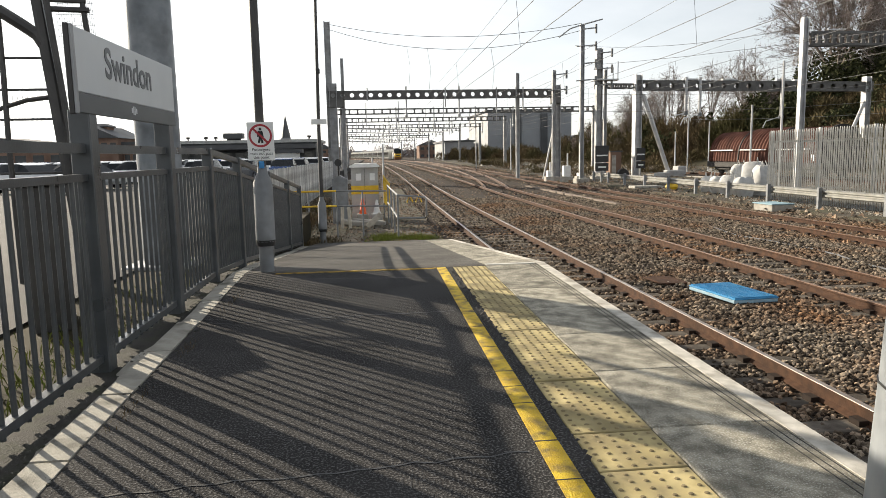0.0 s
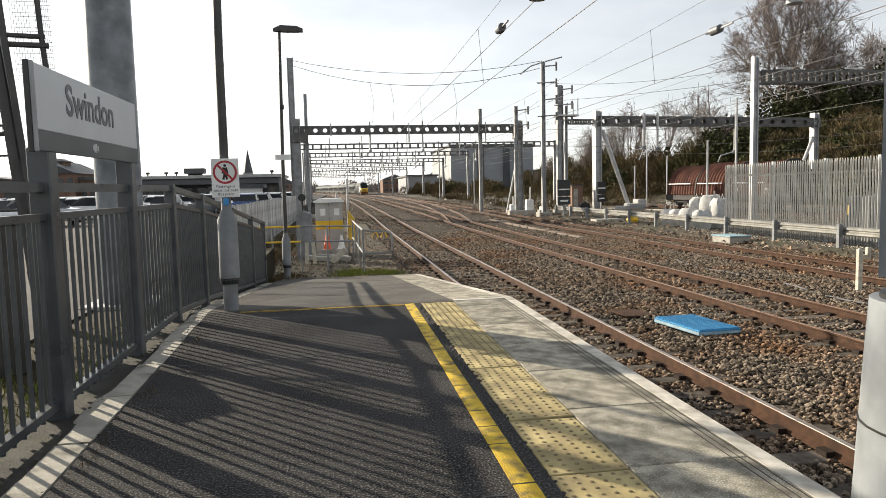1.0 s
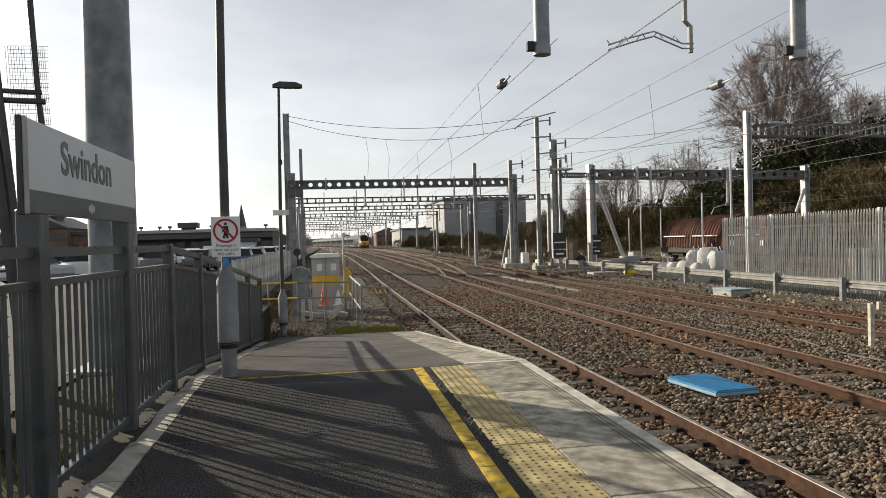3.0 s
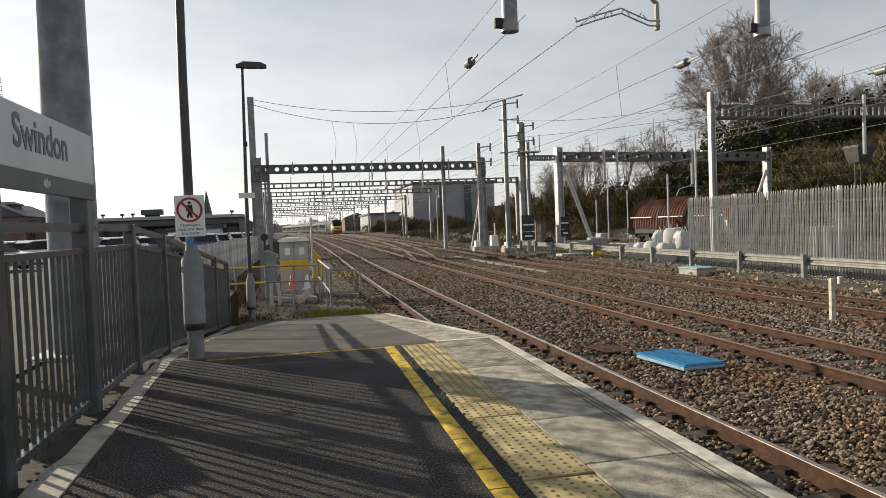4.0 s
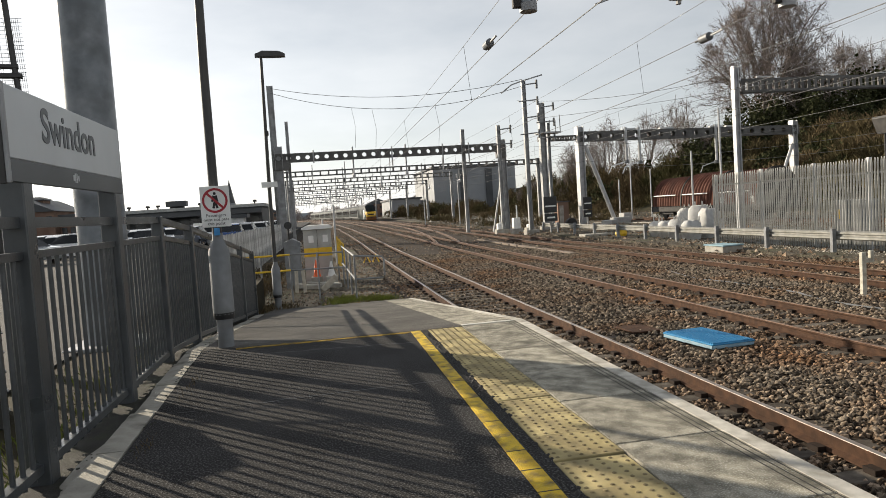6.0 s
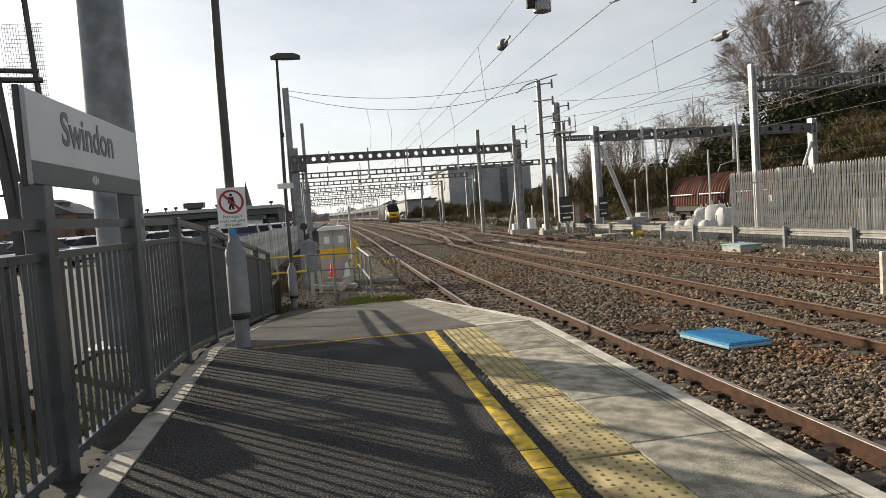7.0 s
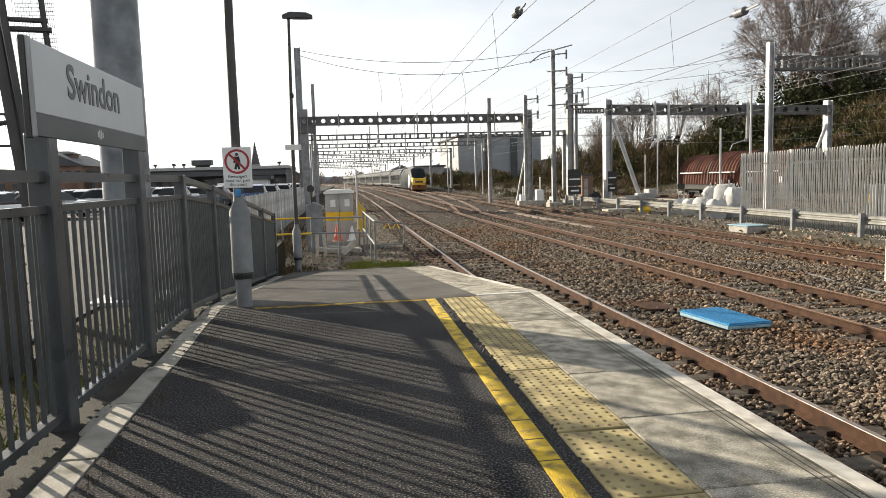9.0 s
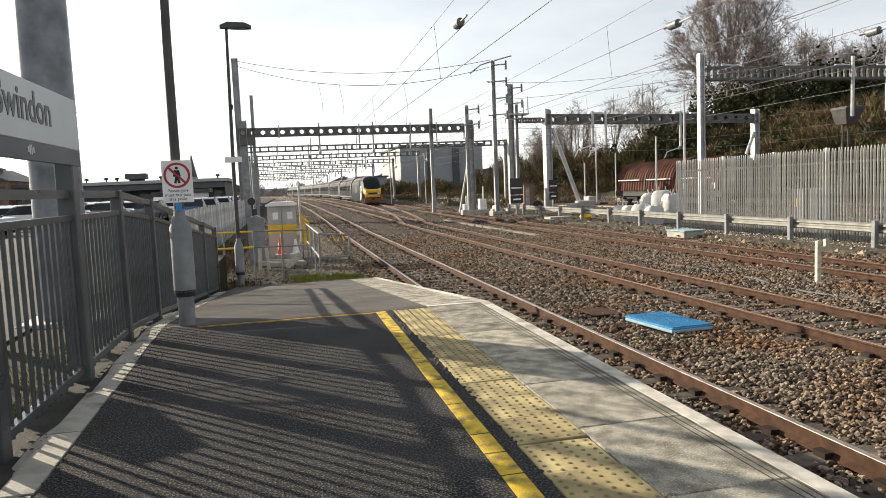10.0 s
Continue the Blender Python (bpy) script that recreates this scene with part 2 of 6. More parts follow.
M = dict(
    asphalt=surf("asphalt", (0.0215, 0.021, 0.021), (0.043, 0.042, 0.0418), 1.3, 0.85, 1.0, 85, speck=0.95, sscale=85, dirt=(0.062, 0.060, 0.058), dscale=0.8, damt=0.5, spec=0.12),
    ramp=surf("worn asphalt", (0.06375, 0.0595, 0.0544), (0.09775, 0.0918, 0.0833), 1.6, 0.85, 0.6, 120, speck=0.4, sscale=160, dirt=(0.0425, 0.0408, 0.03825), dscale=0.9, damt=0.6),
    coping=vary(surf("coping concrete", (0.185, 0.172, 0.135), (0.375, 0.345, 0.278), 11.0, 0.9, 0.5, 150, dirt=(0.085, 0.080, 0.064), dscale=4.2, damt=0.9, speck=0.35, sscale=110), 0.15),
    nosing=surf("white nosing", (0.44, 0.42, 0.37), (0.62, 0.59, 0.53), 9, 0.8, 0.4, 150, dirt=(0.2, 0.18, 0.145), dscale=4, damt=0.8),
    tactile=vary(surf("tactile buff", (0.36, 0.295, 0.145), (0.53, 0.44, 0.225), 9.0, 0.8, 0.25, 150, dirt=(0.15, 0.125, 0.075), dscale=4.5, damt=1.0), 0.14),
    # domes are darker than the flags they stand on
    blister=surf("dark blister domes", (0.16, 0.13, 0.075), (0.26, 0.21, 0.12), 9, 0.8, 0.2, 150),
    yellow=surf("yellow line paint", (0.52, 0.34, 0.010), (0.72, 0.50, 0.02), 7, 0.7, 0.9, 100, dirt=(0.08, 0.062, 0.035), dscale=11, damt=0.85),
    fadedyellow=surf("worn yellow paint", (0.22, 0.14, 0.02), (0.45, 0.29, 0.03), 12, 0.8, 0.6, 100, dirt=(0.05, 0.045, 0.035), dscale=14, damt=0.95),
    white=surf("white line paint", (0.55, 0.53, 0.48), (0.7, 0.68, 0.62), 8, 0.7, 0.3, 120, dirt=(0.2, 0.19, 0.17), dscale=6, damt=0.5),
    kerb=surf("kerb concrete", (0.33, 0.315, 0.275), (0.47, 0.45, 0.40), 5, 0.9, 0.5, 90, dirt=(0.082, 0.0779, 0.0615), dscale=5, damt=0.8),
    gutter=surf("gutter tarmac", (0.030, 0.029, 0.027), (0.058, 0.055, 0.050), 4, 0.9, 0.6, 90, dirt=(0.05, 0.06, 0.03), dscale=6, damt=0.5),
    fence=surf("grey fence paint", (0.043, 0.048, 0.052), (0.072, 0.078, 0.083), 3, 0.32, 0.12, 60, dirt=(0.0874, 0.0966, 0.1058), dscale=5, damt=0.5, rvar=0.14, spec=0.6),
    galv=surf("galvanised steel", (0.42, 0.425, 0.43), (0.54, 0.545, 0.55), 5, 0.5, 0.12, 40, metal=0.3, dirt=(0.22, 0.21, 0.2), dscale=2.5, damt=0.5, rvar=0.12),
    mast=surf("mast steel", (0.30, 0.305, 0.31), (0.40, 0.405, 0.41), 2.5, 0.55, 0.1, 30, metal=0.4, dirt=(0.15, 0.14, 0.13), dscale=1.5, damt=0.5),
    # booms take a darker tone than the mast steel
    boom=surf("dark boom steel", (0.085, 0.082, 0.08), (0.13, 0.126, 0.12), 2, 0.6, 0.1, 30, metal=0.3),
    column=surf("grey painted column", (0.16, 0.18, 0.20), (0.29, 0.31, 0.33), 3.0, 0.42, 0.1, 20, dirt=(0.10, 0.11, 0.12), dscale=2.6, damt=0.85, rvar=0.12),
    # the backlit look of the lamp poles is put into this dark colour
    pole=surf("dark backlit pole paint", (0.035, 0.033, 0.032), (0.06, 0.056, 0.052), 3, 0.5, 0.1, 40),
    postgrey=surf("lamp base grey paint", (0.17, 0.18, 0.19), (0.24, 0.25, 0.26), 3, 0.5, 0.1, 30, dirt=(0.1, 0.095, 0.09), dscale=4, damt=0.5),
    signwhite=surf("sign white", (0.50, 0.52, 0.53), (0.56, 0.58, 0.59), 1.5, 0.4, 0.0),
    signgrey=surf("sign dark grey", (0.045, 0.05, 0.055), (0.065, 0.07, 0.075), 2, 0.4, 0.0),
    paper=surf("notice white", (0.72, 0.72, 0.70), (0.8, 0.8, 0.78), 4, 0.45, 0.0),
    cream=surf("stained cream paint", (0.42, 0.40, 0.33), (0.55, 0.53, 0.45), 9, 0.7, 0.2, 60, dirt=(0.2, 0.17, 0.12), dscale=7, damt=0.6),
    red=surf("prohibition red", (0.34, 0.02, 0.03), (0.42, 0.03, 0.045), 4, 0.45, 0.0),
    black=surf("black paint", (0.012, 0.012, 0.013), (0.02, 0.02, 0.021), 4, 0.45, 0.0),
    bluelabel=surf("blue label", (0.03, 0.2, 0.5), (0.05, 0.28, 0.6), 6, 0.5, 0.0),
    rust=surf("rusted rail web", (0.0459, 0.02448, 0.0153), (0.08568, 0.04406, 0.0257), 7, 0.8, 0.4, 60, dirt=(0.04284, 0.02448, 0.01591), dscale=3, damt=0.6),
    railtop=surf("worn rail head", (0.24, 0.20, 0.17), (0.38, 0.33, 0.29), 5, 0.36, 0.05, 60, metal=0.6, dirt=(0.22, 0.12, 0.07), dscale=4, damt=0.35),
    oldtop=surf("rusty rail head", (0.15, 0.082, 0.048), (0.24, 0.145, 0.09), 5, 0.45, 0.1, 60, metal=0.35, dirt=(0.12, 0.06, 0.03), dscale=4, damt=0.4),
    sleeper=vary(surf("old sleeper", (0.085, 0.073, 0.060), (0.15, 0.13, 0.108), 6, 0.9, 0.6, 60, dirt=(0.0432, 0.0324, 0.0252), dscale=5, damt=0.6), 0.3),
    clip=surf("rail clip iron", (0.021, 0.0154, 0.0126), (0.042, 0.028, 0.021), 8, 0.8, 0.2, 60),
    # near-black tone puts the shade between the loose stones into the bed
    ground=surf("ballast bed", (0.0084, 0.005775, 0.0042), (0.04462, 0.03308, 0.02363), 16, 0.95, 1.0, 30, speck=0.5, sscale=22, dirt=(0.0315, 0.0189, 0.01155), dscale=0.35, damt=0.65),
    stone=vary(surf("ballast stone", (0.105, 0.082, 0.060), (0.25, 0.205, 0.155), 14, 0.85, 0.3, 80, dirt=(0.19, 0.088, 0.034), dscale=0.5, damt=0.7), 0.9, True),
    gravel=surf("trackside gravel", (0.0245, 0.021, 0.0161), (0.098, 0.0854, 0.0686), 5, 0.95, 0.9, 30, speck=0.4, sscale=25, dirt=(0.07, 0.077, 0.035), dscale=0.6, damt=0.5),
    carpark=surf("car park tarmac", (0.028, 0.028, 0.029), (0.046, 0.046, 0.046), 0.6, 0.85, 0.3, 40, dirt=(0.070, 0.068, 0.066), dscale=0.2, damt=0.5),
    blue=surf("blue grp cover", (0.02, 0.20, 0.42), (0.035, 0.27, 0.52), 5, 0.5, 0.2, 60, dirt=(0.02, 0.11, 0.24), dscale=4, damt=0.5),
    bluegrey=surf("faded blue cover", (0.20, 0.32, 0.38), (0.28, 0.42, 0.48), 5, 0.6, 0.1, 40),
    # paler than the top sheet: sunlight on the cover's sides is in the colour
    bluelight=surf("sunlit cover edge", (0.22, 0.36, 0.46), (0.30, 0.45, 0.54), 5, 0.6, 0.2, 60, dirt=(0.2, 0.25, 0.28), dscale=6, damt=0.5),
    rubble=vary(surf("pale rubble", (0.34, 0.31, 0.26), (0.5, 0.47, 0.41), 6, 0.95), 0.4, True),
    concrete=surf("old concrete", (0.34, 0.32, 0.28), (0.46, 0.44, 0.40), 4, 0.9, 0.4, 50, dirt=(0.2, 0.19, 0.16), dscale=3, damt=0.5),
    cabinet=surf("cabinet grey", (0.36, 0.36, 0.34), (0.44, 0.44, 0.42), 2, 0.6, 0.1, 30, dirt=(0.25, 0.24, 0.22), dscale=3, damt=0.5),
    hazard=surf("yellow band", (0.68, 0.42, 0.01), (0.76, 0.5, 0.03), 4, 0.55, 0.1, 30, dirt=(0.4, 0.27, 0.05), dscale=5, damt=0.4),
    orange=surf("cone orange", (0.75, 0.10, 0.02), (0.85, 0.14, 0.03), 4, 0.55, 0.0),
    timber=surf("pale timber", (0.42, 0.38, 0.31), (0.58, 0.53, 0.45), 8, 0.85, 0.3, 60),
    pale=vary(surf("palisade galvanised", (0.221, 0.2253, 0.221), (0.306, 0.3102, 0.3017), 3, 0.55, 0.1, 40, metal=0.3, dirt=(0.204, 0.1955, 0.17), dscale=2, damt=0.5), 0.12),
    # lighter than the other palisade: sunlit faces and their striping are in the colour
    paling=vary(surf("sunlit galvanised pales", (0.36, 0.365, 0.36), (0.52, 0.525, 0.52), 3, 0.55, 0.1, 40, metal=0.2), 0.4),
    guard=surf("guardrail zinc", (0.20, 0.20, 0.187), (0.28, 0.277, 0.255), 3, 0.5, 0.1, 40, metal=0.35, dirt=(0.1445, 0.136, 0.1105), dscale=2.5, damt=0.7),
    bag=surf("white woven bag", (0.40, 0.40, 0.395), (0.50, 0.50, 0.49), 5, 0.9, 0.5, 30, dirt=(0.45, 0.432, 0.396), dscale=3, damt=0.4),
    wagon=surf("rusty brown hood", (0.075, 0.030, 0.021), (0.125, 0.053, 0.037), 1.2, 0.85, 0.2, 30, dirt=(0.06, 0.027, 0.021), dscale=1.0, damt=0.7),
    dark=surf("grimy black iron", (0.018, 0.017, 0.016), (0.035, 0.032, 0.03), 4, 0.75, 0.3, 30),
    green=surf("dark green train paint", (0.006, 0.012, 0.013), (0.010, 0.018, 0.018), 1.5, 0.55, 0.0, dirt=(0.022, 0.021, 0.019), dscale=1.2, damt=0.35, spec=0.08),
    roof=surf("train roof grey", (0.07, 0.072, 0.075), (0.11, 0.113, 0.117), 1, 0.55, 0.1, 20, dirt=(0.08, 0.075, 0.07), dscale=1.5, damt=0.5),
    valance=surf("grimy valance", (0.16, 0.055, 0.012), (0.25, 0.09, 0.018), 2, 0.6),
    nose=surf("yellow nose", (0.72, 0.42, 0.015), (0.8, 0.5, 0.03), 1.5, 0.4, 0.0, dirt=(0.42, 0.22, 0.05), dscale=2.2, damt=0.55),
    glass=surf("dark train glass", (0.008, 0.010, 0.012), (0.014, 0.016, 0.018), 2, 0.2, 0.0, spec=0.16),
    # bright reflection on the cab sides, put into colour
    silver=surf("cab side highlight", (0.55, 0.56, 0.57), (0.66, 0.67, 0.68), 2, 0.35, 0.0),
    bark=surf("bare bark", (0.15, 0.125, 0.108), (0.25, 0.215, 0.19), 5, 0.95, 0.5, 30),
    twig=vary(surf("bare twigs", (0.18, 0.15, 0.138), (0.28, 0.235, 0.215), 2, 0.95), 0.3, True),
    ivy=vary(surf("ivy", (0.030, 0.036, 0.014), (0.062, 0.066, 0.028), 2, 0.9), 0.45, True),
    scrub=vary(surf("winter scrub", (0.085, 0.062, 0.034), (0.15, 0.112, 0.060), 0.25, 0.95, dirt=(0.06, 0.066, 0.022), dscale=0.12, damt=0.8), 0.5, True),
    bank=surf("bank earth", (0.02108, 0.01798, 0.0093), (0.0403, 0.03286, 0.01736), 0.4, 0.95, 0.8, 3, dirt=(0.0279, 0.0341, 0.0124), dscale=0.15, damt=0.7),
    weed=vary(surf("weeds", (0.12, 0.15, 0.025), (0.22, 0.25, 0.05), 3, 0.8, dirt=(0.16, 0.128, 0.056), dscale=1.5, damt=0.6), 0.4, True),
    shed=surf("grey cladding", (0.24, 0.25, 0.262), (0.31, 0.32, 0.332), 0.15, 0.6, 0.1, 4),
    shedroof=surf("dark roof sheet", (0.055, 0.058, 0.062), (0.085, 0.088, 0.092), 0.3, 0.6, 0.1, 4),
    brick=surf("far brick", (0.16, 0.10, 0.075), (0.24, 0.16, 0.12), 0.5, 0.9, 0.2, 6),
    window=surf("far window", (0.03, 0.035, 0.04), (0.06, 0.065, 0.07), 0.5, 0.15, 0.0),
    # distance haze over the hills is put into this pale blue-grey colour
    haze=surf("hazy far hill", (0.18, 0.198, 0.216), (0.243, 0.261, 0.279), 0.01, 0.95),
    tyre=surf("tyre rubber", (0.015, 0.015, 0.016), (0.025, 0.025, 0.026), 6, 0.9, 0.1, 40),
    lid=surf("dirty trough lid", (0.17, 0.14, 0.115), (0.27, 0.225, 0.185), 5, 0.9, 0.4, 60, dirt=(0.12, 0.075, 0.05), dscale=2, damt=0.7),
    wire=surf("copper wire", (0.15, 0.15, 0.148), (0.22, 0.218, 0.21), 3, 0.5, 0.0, metal=0.5),
    insul=surf("grey insulator", (0.10, 0.105, 0.11), (0.16, 0.165, 0.17), 6, 0.45, 0.1, 40),
)
for k, c in dict(car_white=(0.75, 0.76, 0.77), car_silver=(0.42, 0.44, 0.46), car_black=(0.012, 0.013, 0.015), car_blue=(0.03, 0.07, 0.2), car_red=(0.3, 0.02, 0.02), car_grey=(0.12, 0.125, 0.13)).items():
    M[k] = surf(k.replace("_", " ") + " paint", tuple(v * 0.93 for v in c), c, 1.0, 0.12, 0.0, dirt=tuple(v * 0.7 + 0.03 for v in c), dscale=1.5, damt=0.3)


# ---- mesh helpers ----
def box(bm, x0, x1, y0, y1, z0, z1, m=None):
    vs = [bm.verts.new(Vector((x, y, z)) if m is None else m @ Vector((x, y, z))) for z in (z0, z1) for y in (y0, y1) for x in (x0, x1)]
    for f in ((0, 2, 3, 1), (4, 5, 7, 6), (0, 1, 5, 4), (2, 6, 7, 3), (0, 4, 6, 2), (1, 3, 7, 5)):
        bm.faces.new([vs[i] for i in f])
    return bm


def rbox(x0, x1, y0, y1, z0, z1, r=0.01, m=None, seg=1):
    bm = box(bmesh.new(), x0, x1, y0, y1, z0, z1, m)
    bmesh.ops.bevel(bm, geom=bm.edges[:], offset=r, segments=seg, affect="EDGES")
    return bm


def tube(bm, pts, r, n=8, cap=True):
    """A round bar through the points; r is one radius or one per point."""
    pts = [Vector(p) for p in pts]
    rs = r if isinstance(r, (list, tuple)) else [r] * len(pts)
    rings = []
    for i, p in enumerate(pts):
        d = (pts[min(i + 1, len(pts) - 1)] - pts[max(i - 1, 0)]).normalized()
        a = d.orthogonal().normalized() if abs(d.z) < 0.9 else Vector((1, 0, 0))
        a = (a - d * a.dot(d)).normalized()
        if rings and abs(d.z) < 0.9:
            a = Vector((0, 0, 1)) - d * d.z
            a.normalize()
        elif abs(d.z) < 0.9:
            a = (Vector((0, 0, 1)) - d * d.z).normalized()
        b = d.cross(a)
        rings.append([bm.verts.new(p + rs[i] * (math.cos(k * math.tau / n) * a + math.sin(k * math.tau / n) * b)) for k in range(n)])
    for r0, r1 in zip(rings, rings[1:]):
        for k in range(n):
            bm.faces.new((r0[k], r0[(k + 1) % n], r1[(k + 1) % n], r1[k]))
    if cap:
        bm.faces.new(rings[0][::-1])
        bm.faces.new(rings[-1])
    return bm


def loft(bm, rings, cap=True, closed=True):
    rr = [[bm.verts.new(p) for p in ring] for ring in rings]
    n = len(rr[0])
    for a, b in zip(rr, rr[1:]):
        for k in range(n if closed else n - 1):
            bm.faces.new((a[k], a[(k + 1) % n], b[(k + 1) % n], b[k]))
    if cap:
        bm.faces.new(rr[0][::-1])
        bm.faces.new(rr[-1])
    return bm


def mesh_of(name, bm, material, smooth=False):
    bmesh.ops.recalc_face_normals(bm, faces=bm.faces[:])
    me = bpy.data.meshes.new(name)
    bm.to_mesh(me)
    bm.free()
    me.materials.append(M[material])
    if smooth:
        me.polygons.foreach_set("use_smooth", [True] * len(me.polygons))
        me.set_sharp_from_angle(angle=radians(40))
    return me


def part(name, bm, material, parent=None, label="", smooth=False, at=None):
    ob = new(name, mesh_of(name, bm, material, smooth))
    ob.parent = parent
    if at is not None:
        ob.matrix_basis = at
    return tagged(ob, label)


def share(name, me, parent, m):
    ob = new(name, me)
    ob.parent, ob.matrix_basis = parent, m
    return ob


def thing(name, label, category, group="", kind="", at=None):
    ob = new(name)
    ob.empty_display_size = 0.2
    if at is not None:
        ob.matrix_basis = at
    return tagged(ob, label, category, group, kind)


def raw(name, verts, faces, material, smooth=False):
    me = bpy.data.meshes.new(name)
    me.from_pydata(verts, [], faces)
    me.materials.append(M[material])
    if smooth:
        me.polygons.foreach_set("use_smooth", [True] * len(me.polygons))
    me.update()
    return new(name, me)


def text(name, body, size, m, material, parent, depth=0.002, fat=0.0):
    cu = bpy.data.curves.new(name, "FONT")
    cu.body, cu.size, cu.extrude, cu.align_x, cu.offset = body, size, depth, "CENTER", fat
    ob = new(name, cu)
    me = bpy.data.meshes.new_from_object(ob.evaluated_get(bpy.context.evaluated_depsgraph_get()))
    bpy.data.objects.remove(ob)
    me.materials.clear()
    me.materials.append(M[material])
    ob = new(name, me)
    ob.parent, ob.matrix_basis = parent, m
    return ob


# ---- the plan ----
RAIL_Z, BED_Z = -0.95, -1.13
TRACKS = (3.70, 8.22, 13.20)
RAMP_Y, RAMP_END = 7.9, 18.3


def bend(c, y):
    """Centre of a track at y; the line curves away beyond 50 m."""
    return c - max(0.0, y - 50.0) ** 2 / 5600.0


def crossover(y):
    """Centre of the diverging line that the train takes from the far line to the middle one."""
    return bend(TRACKS[1], y) + (TRACKS[2] - TRACKS[1]) * (1.0 - math.exp(-max(0.0, y - 45.0) / 40.0))


def lift(y):
    """Gentle rise of the line towards the distance."""
    return 0.006 * min(120.0, max(0.0, y - 40.0))


def plat_z(y):
    return 0.0 if y < RAMP_Y else -0.95 * min(1.0, (y - RAMP_Y) / (RAMP_END - RAMP_Y))


# ---- ground ----
def build_ground():
    bm = bmesh.new()
    rng = [-3000, -400, -60, -3.4, 2, 30, 120, 600, 3000]
    ys = [-300, -20, 20, 40, 60, 80, 120, 160, 400, 1000, 3500]
    grid = [[bm.verts.new((x, y, BED_Z + lift(y))) for x in rng] for y in ys]
    for a, b in zip(grid, grid[1:]):
        for i in range(len(rng) - 1):
            bm.faces.new((a[i], a[i + 1], b[i + 1], b[i]))
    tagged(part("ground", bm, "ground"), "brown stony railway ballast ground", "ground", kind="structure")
    tagged(part("car_park", box(bmesh.new(), -260, -3.3, 6, 260, -1.1, -0.22), "carpark"), "grey tarmac car park beside the railway", "car park", kind="structure")
    bm = bmesh.new()
    for k in range(14):
        box(bm, -9.6 - 3.0 * k, -9.5 - 3.0 * k, 38, 43, -0.22, -0.214)
    tagged(part("parking_lines", bm, "white"), "white painted bay lines on tarmac", "road marking", kind="structure")
    tagged(part("verge", box(bmesh.new(), -3.3, -1.72, -8, 20, -1.1, -0.25), "bank"), "weedy earth strip behind the platform fence", "verge", kind="structure")
    tagged(part("trackside_gravel", box(bmesh.new(), -3.3, 2.0, 18.2, 48, -1.12, -1.0), "gravel"), "grey gravel beyond the platform ramp", "gravel", kind="structure")
    yard = loft(bmesh.new(), [[(16.0, y, -1.2), (60, y, -1.2), (60, y, -1.0 + lift(y)), (16.0, y, -1.0 + lift(y))] for y in (12, 40, 80, 120, 160, 180)])
    tagged(part("yard_gravel", yard, "gravel"), "pale gravel yard beyond the running lines", "gravel", kind="structure")


def drift(y):
    """The edging draws away from the platform line until it meets the fence."""
    return -0.026 * min(8.0, max(0.0, y - 0.8))


def strip(x0, x1, y0, y1, up, thick, d0=0.0, d1=0.0):
    """A strip that follows the platform top and its ramp; d0 and d1 let an edge drift."""
    ys = sorted({y0, y1, *(y for y in (0.8, 8.8, RAMP_Y, RAMP_END) if y0 < y < y1)})
    rings = [[(x0 + d0 * drift(y), y, plat_z(y) + up - thick), (x1 + d1 * drift(y), y, plat_z(y) + up - thick), (x1 + d1 * drift(y), y, plat_z(y) + up), (x0 + d0 * drift(y), y, plat_z(y) + up)] for y in ys]
    return loft(bmesh.new(), rings)


def build_platform():
    p = thing("platform", "asphalt railway platform with an end ramp", "platform", kind="structure")
    part("deck", strip(-1.2, 1.06, -9, RAMP_Y - 0.1, 0.0, 1.1, 1), "asphalt", p)
    part("ramp_deck", strip(-1.2, 1.46, RAMP_Y - 0.1, RAMP_END, 0.0, 1.1, 1), "ramp", p, "worn pale grey ramp surface")
    part("platform_wall", strip(1.06, 2.02, -9, RAMP_END, -0.09, 1.0), "dark", p, "dark brick platform face")
    part("gutter", strip(-1.72, -1.40, -9, 15.9, -0.02, 0.9, 0, 1), "gutter", p)
    y = -9.0
    while y < 15.85:
        y1 = min(15.9, y + 0.9) if not y < RAMP_Y < y + 0.9 else RAMP_Y
        lean, dx = random.uniform(-0.008, 0.010), random.uniform(-0.012, 0.008)
        part("kerb", strip(-1.37 + dx, -1.2 + min(0, dx), y + 0.008, y1 - random.uniform(0.006, 0.02), lean, 0.5, 1, 1), "kerb", p, "dirty pale concrete edging")
        y = y1
    tagged(part("kerb_bed", strip(-1.41, -1.19, -9, 15.9, -0.022, 0.5, 1, 1), "gutter", p), "dark dirt between edging stones")
    bm = bmesh.new()
    for _ in range(260):
        y = random.uniform(0.5, 14)
        r = random.uniform(0.004, 0.010)
        x = random.choice((-1.41, -1.39, -1.22, -1.2)) + random.gauss(0, 0.02) + drift(y)
        bmesh.ops.create_icosphere(bm, subdivisions=1, radius=r, matrix=Matrix.Translation((x, y, plat_z(y) + 0.002)) @ Matrix.Diagonal((1.3, 1.6, 0.5, 1)))
    tagged(part("kerb_crumbs", bm, "gutter", p), "loose dirt and crumbs along the edging", kind="stuff")
    part("ramp_edge", strip(-1.72, -1.2, 15.9, RAMP_END, -0.03, 0.6, 0, 1), "gutter", p)
    part("yellow_line", loft(bmesh.new(), [[(0.864, y, -0.006), (0.974, y, -0.006), (0.974, y, 0.004), (0.864, y, 0.004)] for y in (-9, 7.75)]), "yellow", p)
    bm = bmesh.new()
    y = -2.0
